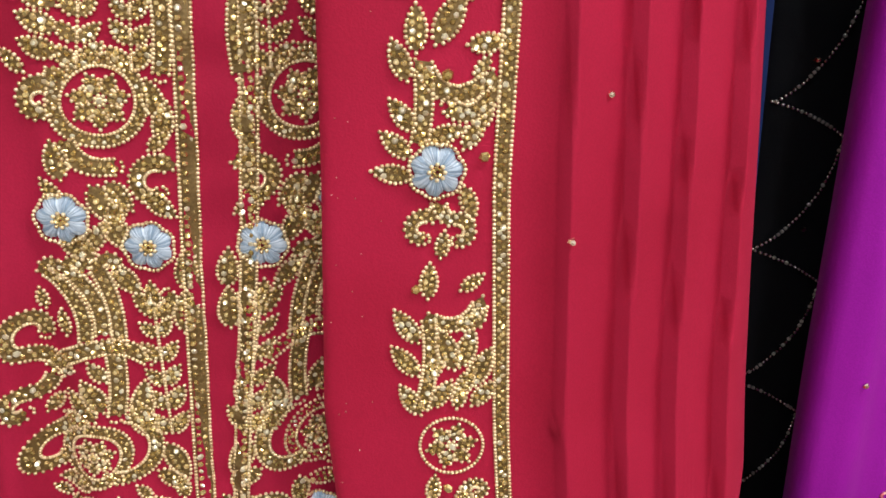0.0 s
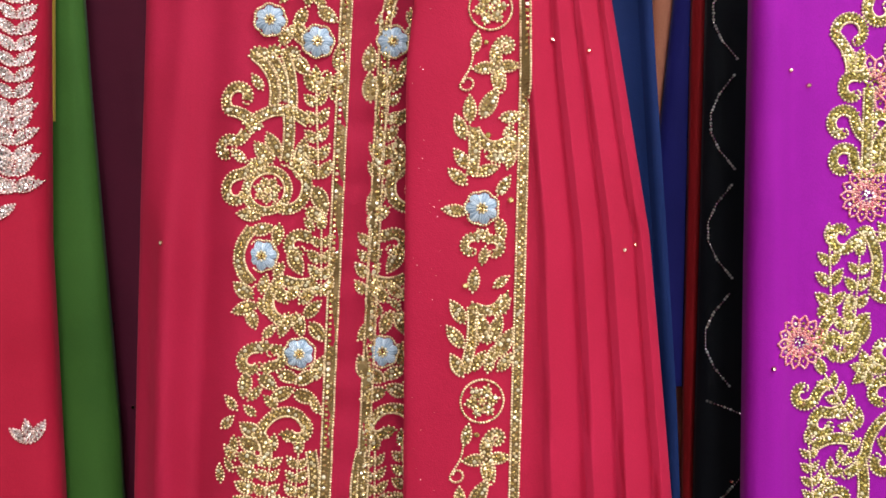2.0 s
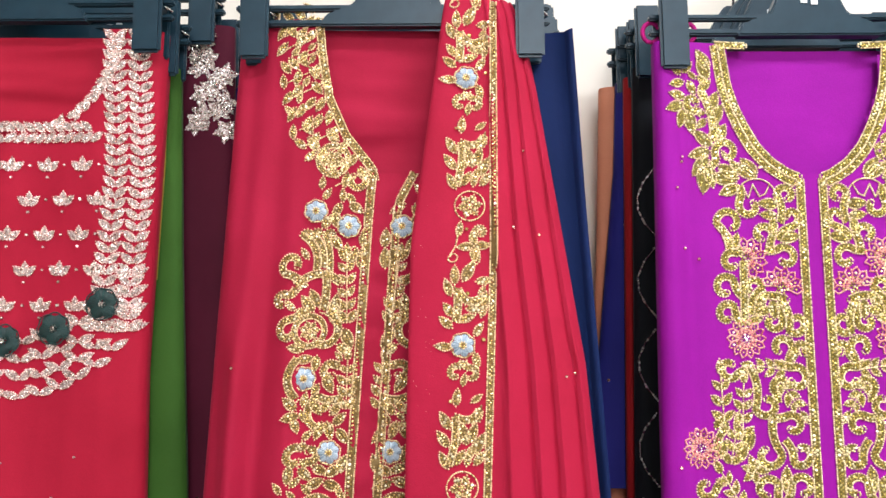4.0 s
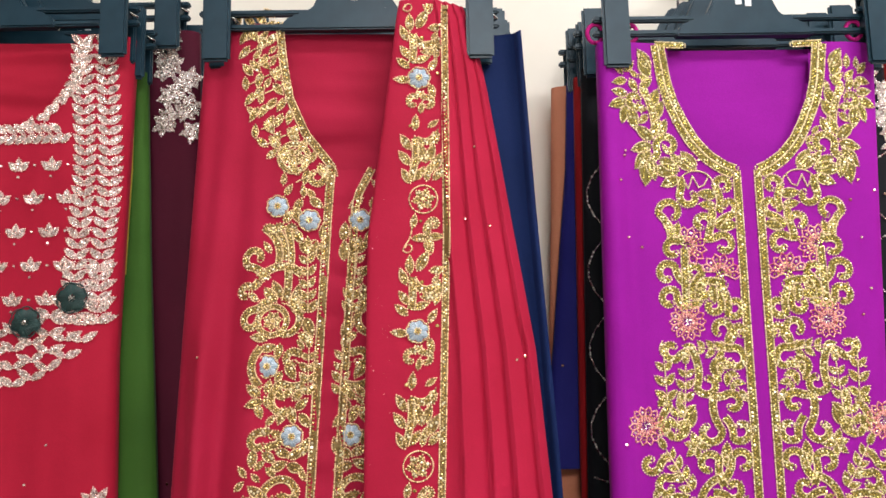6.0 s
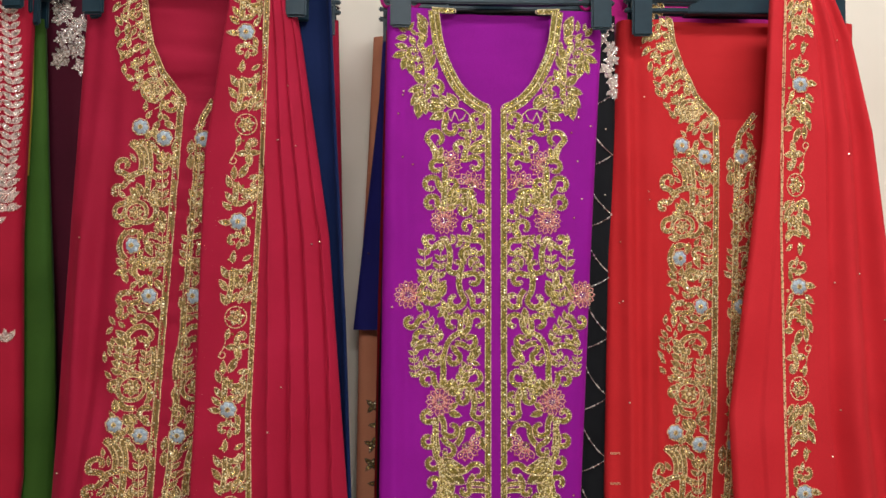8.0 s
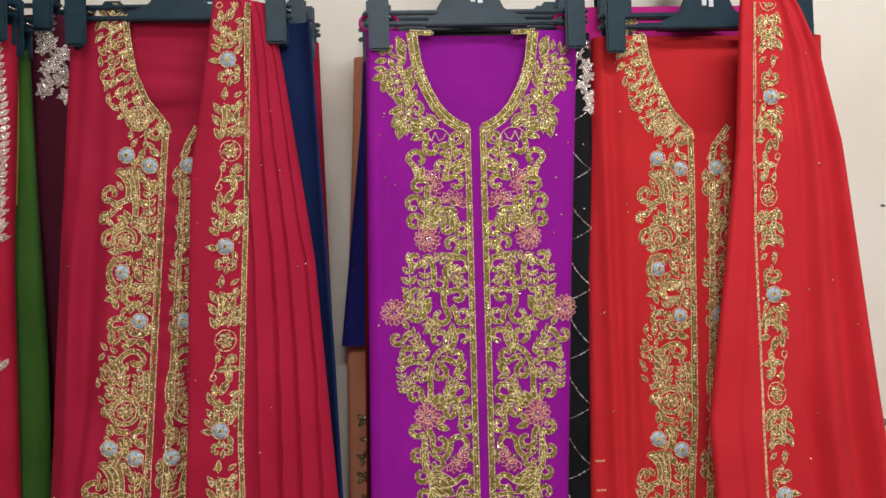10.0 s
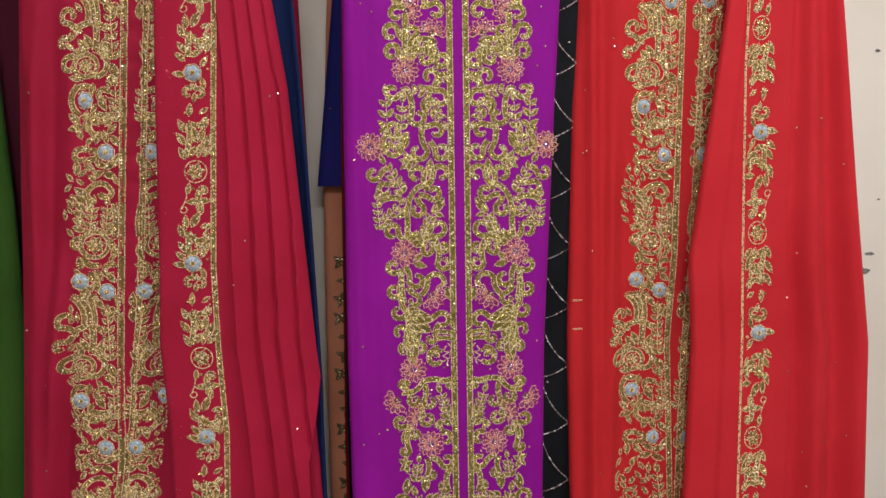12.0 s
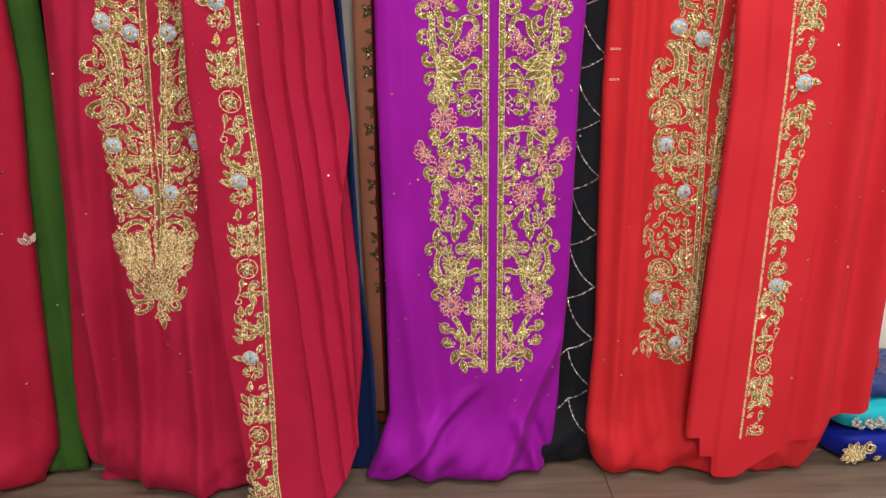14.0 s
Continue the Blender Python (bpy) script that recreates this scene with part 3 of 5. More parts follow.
def hook(S, at, cx, cy, r, a0, sgn, tail=None, turn=0.68, w=0.0084):
    """A C-scroll drawn in the units of a chart: centre, radius, start angle, sense, and the point it grows from."""
    x, z = at(cx, cy)
    x1, z1 = at(cx + r, cy)
    pts = coil(x, z, abs(x1 - x) * 1.06, a0, turn, sgn, 0.52)
    if tail:
        pts = bend(at(*tail), pts[0], 0.12 * sgn) + pts[1:]
    band(S, pts, w, 0.15)


def frond(S, at, *ends, w=0.0):
    """Leaves, each from its base to its tip in the units of a chart."""
    for ax, ay, bx, by in ends:
        (x0, z0), (x1, z1) = at(ax, ay), at(bx, by)
        x0, z0, x1, z1 = x0 - 0.14 * (x1 - x0), z0 - 0.14 * (z1 - z0), x1 + 0.08 * (x1 - x0), z1 + 0.08 * (z1 - z0)
        leaf(S, x0, z0, math.hypot(x1 - x0, z1 - z0), math.degrees(math.atan2(z1 - z0, x1 - x0)), w)


def stroke(S, at, a, b, k=0.0, w=0.0082):
    band(S, bend(at(*a), at(*b), k), w)


# ---- the repeat of flowers, fans and wheels on the crimson and orange gowns ----
def gown_motifs(lay, flower_at, part_of=(0, 1)):
    """One repeat, 0.46 long, from its pair of flowers down; the slit border stands at x = 0.07."""
    lo, hi = part_of
    edge = along([(0, 284), (300, 265), (540, 252)])

    def at(a, b):
        return 0.070 - (float(edge(b)) - a) * 0.00092, -b * 0.0009

    def motif(name, d, draw):
        if lo <= d < hi:
            lay(name, draw)

    for a, b in ((219, 0), (260, 20), (207, 208), (238, 296)):
        if lo <= b / 510 < hi:
            flower_at(*at(a, b))

    def crown(S):
        frond(S, at, (240, 4, 249, 22), (248, -8, 241, 8), (262, -8, 276, 2), (240, 34, 251, 48), (228, 20, 238, 6))
        hook(S, at, 262, 52, 10, 170, 1, None, 0.6)
        frond(S, at, (274, 70, 277, 48), (278, 44, 279, 24))
    motif("flower_crown", 0.0, crown)

    def fan(S):
        for a, b, c, d, k in ((220, 74, 203, 30, -0.16), (229, 71, 216, 29, -0.12), (236, 80, 231, 30, -0.06)):
            band(S, bend(at(a, b), at(c, d), k) + coil(at(c, d)[0] + 0.005, at(c, d)[1] - 0.001, 0.005, 175, 0.5, -1, 0.3), 0.0066)
        hook(S, at, 191, 68, 13, 230, -1, (206, 96))
        stroke(S, at, (196, 94), (250, 90), 0.24)
        hook(S, at, 179, 113, 9, 40, 1, (196, 98))
        hook(S, at, 188, 150, 13, 90, 1, (204, 126))
        stroke(S, at, (232, 76), (229, 124), 0.05)
        frond(S, at, (216, 124, 204, 108), (222, 118, 214, 100), (212, 128, 198, 124))
    motif("feather_fan", 0.05, fan)

    def side_spray(S):
        spray(S, *at(258, 140), 0.072, 94, 5, 0.017, 40)
        frond(S, at, (242, 128, 246, 106), (246, 140, 238, 118), (255, 150, 264, 170), (248, 168, 262, 178))
    motif("leaf_spray", 0.1, side_spray)

    def big_wheel(S):
        wheel(S, *at(213, 150), 0.0165)
        hook(S, at, 226, 152, 25, 75, -1, None, 0.52)
        frond(S, at, (206, 172, 188, 170))
    motif("wheel", 0.28, big_wheel)

    def mid_scrolls(S):
        stroke(S, at, (199, 184), (197, 232), -0.22)
        frond(S, at, (200, 186, 217, 183), (222, 182, 219, 199), (232, 206, 241, 224), (224, 216, 217, 228))
        hook(S, at, 238, 200, 10, 60, 1, (250, 192))
        spray(S, *at(258, 244), 0.052, 92, 4, 0.016, 42)
        hook(S, at, 231, 253, 23, 110, 1, (252, 232), 0.5)
        frond(S, at, (216, 236, 227, 250), (228, 262, 221, 280), (236, 262, 240, 280), (228, 246, 240, 236), (240, 250, 252, 238), (244, 262, 257, 250), (249, 270, 260, 284))
        frond(S, at, (197, 244, 184, 232), (200, 252, 182, 257), (196, 258, 200, 272), (205, 248, 214, 262), (206, 240, 210, 226))
    motif("scroll_motif", 0.40, mid_scrolls)

    def low_scrolls(S):
        hook(S, at, 198, 302, 12, 60, 1, (210, 286))
        hook(S, at, 216, 298, 9, 250, 1, (206, 312))
        frond(S, at, (192, 314, 190, 332), (204, 316, 216, 328), (220, 314, 236, 320), (236, 322, 252, 312), (214, 336, 231, 328), (234, 332, 252, 338), (250, 318, 258, 300))
    motif("scroll_motif", 0.56, low_scrolls)

    def teardrop(S):
        hook(S, at, 230, 370, 27, 175, -1, (206, 396), 0.42)
        hook(S, at, 237, 362, 11, 215, 1, (222, 372), 0.6)
        for k in range(6):
            frond(S, at, (201 - k, 368 + 12 * k, 188 - 1.2 * k, 356 + 13 * k))
        spray(S, *at(204, 436), 0.046, 84, 4, 0.015, 44)
        spray(S, *at(231, 438), 0.046, 88, 4, 0.015, 44)
        stroke(S, at, (247, 384), (246, 440), 0.05)
    motif("teardrop_spray", 0.68, teardrop)

    def low_wheel(S):
        wheel(S, *at(213, 454), 0.0195)
        hook(S, at, 186, 452, 9, 60, 1, (196, 436))
        frond(S, at, (242, 462, 238, 444), (242, 474, 247, 456), (190, 492, 188, 474), (236, 480, 246, 472), (204, 502, 215, 522), (212, 500, 222, 514), (188, 526, 200, 540))
        stroke(S, at, (194, 474), (216, 490), -0.22)
        hook(S, at, 236, 500, 12, 60, 1, (246, 486))
    motif("wheel", 0.85, low_wheel)


def gown_beadwork(parent, surf, line_l, line_r, neck, mats, repeats, right_show, dots, depth):
    taken = Taken()

    def panel(line, sgn, z0, dz):
        def place(x, d):
            z = z0 + d + dz
            return float(line(z)) - sgn * ((0.070 if sgn > 0 else 0.056) - x), z
        return place

    for sgn, line in ((1, line_l), (-1, line_r)):
        for k, (z0, lo, hi) in enumerate(repeats):
            pl = panel(line, sgn, z0, 0.0)

            def lay(name, draw, pl=pl):
                S = Stitch(pl)
                draw(S)
                S.keep(lambda x, z: right_show(sgn, x, z))
                if S.beads:
                    taken.add(S)
                    for piece in pieces(S):
                        piece.lay(name, surf, parent, mats)

            def bloom(x, d, pl=pl):
                wx, wz = pl(x, d)
                if right_show(sgn, wx, wz):
                    flower(wx, wz, surf, parent, mats)
                    D = Stitch()
                    for rr in (0.003, 0.006, 0.009, 0.012):
                        D.beads += [(wx + rr * math.cos(t), wz + rr * math.sin(t), 0) for t in np.linspace(0, 6.28, 24)]
                    taken.add(D)
            gown_motifs(lay, bloom, (lo, hi))

    # borders along the slit, and up round the neck
    for sgn, line, (za, zb) in ((1, line_l, dots["left"]), (-1, line_r, dots["right"])):
        S = Stitch()
        top = list(neck) if sgn > 0 else []
        band(S, top + [(float(line(z)), z) for z in np.linspace(za, zb, 60)], 0.0085)
        taken.add(S)
        S.lay("slit_border", surf, parent, mats)

    # leaves massed along the neck
    S = Stitch()
    nk = resample(neck, 0.019)
    for i, (x, z) in enumerate(nk):
        for j in range(4):
            leaf(S, x - 0.006 - 0.011 * j, z + 0.004 - 0.004 * j + random.uniform(-0.002, 0.002), 0.019, random.choice((-50, -120, 130, 230, 255)), 0.0085)
        row(S, [(x - 0.004, z), (x - 0.042, z - 0.018)])
    wheel(S, neck[-1][0] - 0.045, neck[-1][1] + 0.012, 0.017)
    scroll(S, neck[-1][0] - 0.018, neck[-1][1] - 0.012, 0.011, 80, -1)
    taken.add(S)
    S.lay("neck_leaves", surf, parent, mats)
    nx = along([(z, x) for x, z in neck])
    zn, zlow = neck[-1][1], dots["left"][1]

    def left_side(x, z):
        if z > zn:
            return nx(z) - 0.056 - 0.02 * max(0.0, 1.42 - z) / 0.1 < x < nx(z) - 0.006
        return float(line_l(z)) - depth(z) < x < float(line_l(z)) - 0.006 and right_show(1, x, z)

    def right_side(x, z):
        return float(line_r(z)) + 0.006 < x < float(line_r(z)) + depth(z) and right_show(-1, x, z)
    xm = neck[-1][0]
    fill_leaves(taken, left_side, (xm - 0.15, xm, zn - 0.01, zn + 0.19), 3000, 76, (0.017, 0.014)).lay("neck_filler_leaf", surf, parent, mats)["kind"] = "stuff"
    fill_leaves(taken, left_side, (xm - 0.16, xm, zlow, zn + 0.18), 2600, 77, (0.015, 0.012)).lay("filler_leaf", surf, parent, mats)["kind"] = "stuff"
    fill_leaves(taken, right_side, (xm - 0.06, xm + 0.10, zlow, zn), 1500, 78, (0.015, 0.012)).lay("filler_leaf", surf, parent, mats)["kind"] = "stuff"


def scarf_repeat(S, flower_at):
    """One repeat, 0.29 long, from its flower down; the border line is at x = 0."""
    k = 0.000233

    spread = along([(0, 0), (365, 365), (520, 548), (850, 915), (893, 990), (1035, 1180), (1110, 1250), (1330, 1345), (1610, 1610)])

    def c(a, b):
        return ((a - 415) * k, (365 - float(spread(b))) * k)

    def lf(a, b, l, ang, w=0.0):
        leaf(S, *c(a, b), l * k, ang, w or l * k * 0.44)
    flower_at(*c(285, 365))
    lf(238, 375, 82, 172)
    lf(335, 325, 75, 58)
    lf(340, 392, 75, -75)
    hook(S, c, 256, 470, 32, 60, 1, (288, 425), 0.6, 0.0064)
    hook(S, c, 326, 476, 32, 120, -1, (292, 425), 0.6, 0.0064)
    lf(290, 520, 60, 80)
    S.stone(*c(378, 340), 0.0028)
    # spray
    band(S, bend(c(240, 830), c(262, 640), -0.06) + bend(c(262, 640), c(372, 610), -0.28) + [c(365, 650), c(335, 655)], 0.0070)
    for a, b, l, ang in ((262, 600, 80, 85), (330, 585, 60, 35), (240, 690, 90, 122), (238, 760, 90, 128), (240, 845, 85, 120), (245, 770, 75, 48), (262, 830, 80, 55)):
        lf(a, b, l, ang)
    for a, b, l, ang in ((318, 810, 80, 62), (315, 750, 105, 108), (325, 745, 95, 70), (345, 790, 105, 62), (318, 835, 70, 80), (350, 830, 80, 48)):
        lf(a, b, l, ang)
    S.stone(*c(238, 580), 0.0026)
    wheel(S, *c(303, 893), 70 * k, 6, rim=False)
    # tail and cross
    lf(250, 1000, 70, 80)
    row(S, bend(c(245, 985), c(215, 1075), 0.1) + coil(*c(228, 1090), 26 * k, 200, 0.9, 1, 0.5))
    for ang in (0, 90, 180, 270):
        lf(322, 1035, 78, ang + 4, 0.0085)
    scroll(S, *c(352, 985), 24 * k, 220, -1, 0.0058)
    band(S, bend(c(330, 1050), c(335, 1110), 0.1), 0.0066)
    S.stone(*c(288, 975), 0.0026)
    # vine with a scroll, above the next flower
    band(S, bend(c(250, 1525), c(252, 1365), -0.04) + bend(c(252, 1365), c(385, 1395), -0.34) + coil(*c(335, 1420), 50 * k, 15, 0.42, -1, 0.2), 0.0078)
    for a, b, l, ang in ((240, 1345, 90, 92), (225, 1400, 85, 112), (275, 1330, 110, 62), (335, 1330, 80, 5), (240, 1500, 80, 128), (235, 1555, 80, 140), (262, 1520, 80, 18), (385, 1445, 60, 250), (352, 1400, 55, 60)):
        lf(a, b, l, ang)
    S.stone(*c(300, 1388), 0.0028)


def neck_panel(parent, x0, x1, z0, z1, y, mat, seed, label, amp=1.0):
    nu, nv = 40, 40
    verts, faces = [], []
    o = parent.matrix_basis.translation
    for t in (0.0, 0.002):
        for j in range(nv + 1):
            for i in range(nu + 1):
                x, z = x0 + (x1 - x0) * i / nu, z0 + (z1 - z0) * j / nv
                yy = y + t + amp * (0.004 * soft_noise(x, z, seed, 4, 30) + 0.003 * soft_noise(x, z, seed + 2, 9, 60))
                verts.append((x - o.x, yy - o.y, z - o.z))
    n = (nu + 1) * (nv + 1)
    for j in range(nv):
        for i in range(nu):
            a = j * (nu + 1) + i
            faces += [(a, a + 1, a + nu + 2, a + nu + 1), (n + a, n + a + nu + 1, n + a + nu + 2, n + a + 1)]
    child("back_neck_panel", mesh_of("back_neck_panel", verts, faces, [mat]), parent, label)


def lain(surf, lift=0.0):
    return lambda x, z: surf(x, z) - lift


# ---- crimson kaftan ----
def crimson_kaftan():
    g = thing("kaftan", -0.03, 0.0, 0.0, "crimson crepe kaftan with gold beaded front, hanging from clips", "dress", "front gowns")
    ll = along([(1.340, -0.048), (1.295, -0.052), (1.13, -0.0625), (0.87, -0.0785), (0.80, -0.083), (0.68, -0.089), (0.55, -0.093), (0.42, -0.108)])
    lr = along([(1.345, 0.002), (1.30, -0.020), (1.13, -0.032), (0.87, -0.0485), (0.80, -0.054), (0.68, -0.068), (0.60, -0.076), (0.50, -0.091), (0.42, -0.108)])
    soft = drape_folds(2, 0.016, -0.03)

    def base(u, x, z):
        if 0.46 < z < 1.36 and ll(z) < x < lr(z):
            return under(x, z) + soft(u, x, z)
        return shape(u, x, z)

    def under(x, z):
        return 0.004 + 0.0035 * soft_noise(x, z, 6, 12, 55)

    folds = ridges(((-0.190, 1.25, -0.240, 0.35, 0.015, 0.016), (-0.180, 0.80, -0.255, 0.06, 0.016, 0.024), (-0.14, 0.42, -0.18, 0.02, 0.015, 0.018), (-0.06, 0.36, -0.07, 0.02, 0.016, 0.014),
                    (-0.02, 0.44, 0.03, 0.03, 0.018, 0.014), (-0.205, 1.50, -0.215, 1.15, 0.012, 0.006)))

    def shape(u, x, z):
        return folds(x, z) + 0.015 * max(0.0, (0.22 - u) / 0.22) ** 2 + soft(u, x, z) + 0.02 * max(0.0, (u - 0.62) / 0.38) + 0.085 * max(0.0, 1 - z / 0.45) * (0.40 - u)
    c = Cloth([(1.53, -0.208), (1.13, -0.230), (0.73, -0.252), (0.49, -0.265), (0.11, -0.312), (0.04, -0.300), (0.0, -0.27)],
              [(1.53, 0.128), (1.43, 0.140), (1.12, 0.180), (0.72, 0.208), (0.41, 0.222), (0.26, 0.224), (0.13, 0.208), (0.05, 0.15), (0.0, 0.12)],
              1.522, 0.012, 0.0, 0.03, base, 96, 220, 0.026, 2)
    neck = [(-0.112, 1.522), (-0.107, 1.472), (-0.099, 1.426), (-0.079, 1.380), (-0.048, 1.340)]
    nx = along([(z, x) for x, z in neck])
    c.build("body", CRIMSON, g, cut=lambda x, z: z > 1.338 and nx(z) < x < 0.09)
    neck_panel(g, -0.14, 0.10, 1.31, 1.512, 0.012, CRIMSON, 4, "wrinkled back of the neckline")

    def show(sgn, x, z):
        if z < 0.50 and (x - (-0.111)) * sgn > -0.004:
            return False
        return x < 0.05 and z > 0.41 and abs(x + 0.10) < 0.048 + 0.034 * min(1.0, (z - 0.42) / 0.22) + 0.1 * max(0.0, z - 0.64)
    gown_beadwork(g, c.front, ll, lr, neck, GOLD, ((1.293, 0, 1), (0.829, 0, 0.82)), show, {"left": (1.335, 0.42), "right": (1.338, 0.42)},
                  lambda z: 0.080 + 0.015 * math.sin((1.292 - z) / 0.475 * math.tau * 2 - 0.9) + 0.006 * math.sin(z * 210))
    # the pointed foot of the front
    S = Stitch()
    for sg in (1, -1):
        for k in range(10):
            z = 0.372 + 0.0125 * k
            for j in range(1 + int((z - 0.345) * 0.40 / 0.0098)):
                leaf(S, -0.111 + sg * (0.004 + 0.0098 * j), z - 0.002 * j, 0.0175, 90 - sg * (20 + 7 * j), 0.0075)
        scroll(S, -0.111 + sg * 0.026, 0.368, 0.010, 90, sg, tail=(-0.111 + sg * 0.046, 0.40))
    wheel(S, -0.111, 0.392, 0.015)
    leaf(S, -0.111, 0.350, 0.028, -90)
    leaf(S, -0.111, 0.352, 0.018, -40)
    leaf(S, -0.111, 0.352, 0.018, -140)
    S.lay("pointed_foot_motif", c.front, g, GOLD)
    taken = Taken()
    taken.add(S)
    fill_leaves(taken, lambda x, z: abs(x + 0.111) < 0.010 + (z - 0.340) * 0.44 and z < 0.50, (-0.18, -0.03, 0.345, 0.50), 2500, 79, (0.020, 0.016, 0.012)).lay("foot_filler_leaf", c.front, g, GOLD)["kind"] = "stuff"
    S = Stitch()
    scatter(S, 70, -0.25, 0.20, 0.04, 1.48, 5, lambda x, z: c.left(z) + 0.015 < x < c.right(z) - 0.01 and not (z > 0.33 and -0.19 < x < 0.0))
    S.lay("scattered_stones", c.front, g, SPARKLE)["kind"] = "stuff"

    # the scarf that hangs over its clip
    s = thing("scarf", 0.08, -0.02, 0.0, "crimson chiffon scarf with gold beaded border, draped over the hanger", "scarf", "draped scarves")
    cuts = (0.0, 0.02, 0.52, 0.67, 0.79, 0.92, 1.001)

    def sf(u, x, z):
        y = -0.006 * (1.5 - z) - (0.012 if z < 1.1 else 0.012 * max(0.0, (1.5 - z) / 0.4))
        if u > 0.5:
            y += pleats(min(1.0, u + 0.05 * soft_noise(x, z, 14, 3, 2.2)), cuts, 0.012) * min(1.0, 0.35 + (1.52 - z)) + 0.05 * (u - 0.5)
        y += 0.004 * soft_noise(x, z, 8, 18, 1.5)
        return y - (0.02 if z < 0.2 else 0.0) * (0.2 - z) / 0.2
    sc = Cloth([(1.54, 0.036), (1.517, 0.032), (1.25, -0.004), (0.85, -0.013), (0.73, -0.018), (0.59, -0.008), (0.30, -0.006), (0.08, 0.012), (0.0, 0.03)],
               [(1.54, 0.112), (1.517, 0.124), (1.43, 0.140), (1.12, 0.186), (0.72, 0.217), (0.41, 0.250), (0.0, 0.27)],
               1.536, 0.012, -0.032, 0.012, sf, 90, 200, 0.0, 8,
               hem=lambda u: 0.012 + 1.1 * max(0.0, u - 0.5) ** 2 + 0.38 * max(0.0, min(1.0, (u - 0.80) / 0.05)))
    sc.build("cloth", CRIMSON_SCARF, s)
    gl = along([(1.54, 0.090), (1.517, 0.089), (1.247, 0.086), (0.85, 0.070), (0.724, 0.072), (0.592, 0.079), (0.30, 0.070), (0.059, 0.066), (0.0, 0.07)])
    S = Stitch()
    band(S, [(float(gl(z)), z) for z in np.linspace(1.53, 0.012, 90)], 0.0070, cap=False)
    S.lay("border_line", sc.front, s, GOLD)
    taken, D = Taken(), Stitch()
    for z0 in (1.728, 1.437, 1.141, 0.857, 0.588, 0.283):
        S = Stitch(lambda x, d, z0=z0: (float(gl(max(0.0, z0 + d))) + x, z0 + d))

        def bloom(x, d, z0=z0):
            z = z0 + d
            if 0.02 < z < 1.5:
                flower(float(gl(z)) + x, z, sc.front, s, GOLD)
        scarf_repeat(S, bloom)
        S.keep(lambda x, z: 0.008 < z < 1.53)
        if S.beads:
            taken.add(S)
            for rr in (0.003, 0.006, 0.009, 0.012):
                D.beads += [(float(gl(max(0.0, z0))) - 0.030 + rr * math.cos(t), z0 + rr * math.sin(t), 0) for t in np.linspace(0, 6.28, 24)]
            for piece in pieces(S):
                piece.lay("vine_motif", sc.front, s, GOLD)
    taken.add(D)

    S = Stitch()
    scatter(S, 9, 0.10, 0.23, 0.45, 1.45, 12, lambda x, z: gl(z) + 0.02 < x < sc.right(z) - 0.01)
    S.lay("scattered_stones", sc.front, s, SPARKLE)["kind"] = "stuff"
    S = Stitch()
    scatter(S, 120, -0.02, 0.02, 0.5, 1.3, 13, lambda x, z: sc.left(z) + 0.004 < x < sc.left(z) + 0.028, 0.0005)
    S.lay("glitter", sc.front, s, SPARKLE)["kind"] = "stuff"
    clip_hanger(-0.026, 0.0, 1.520, 0.316)


crimson_kaftan()


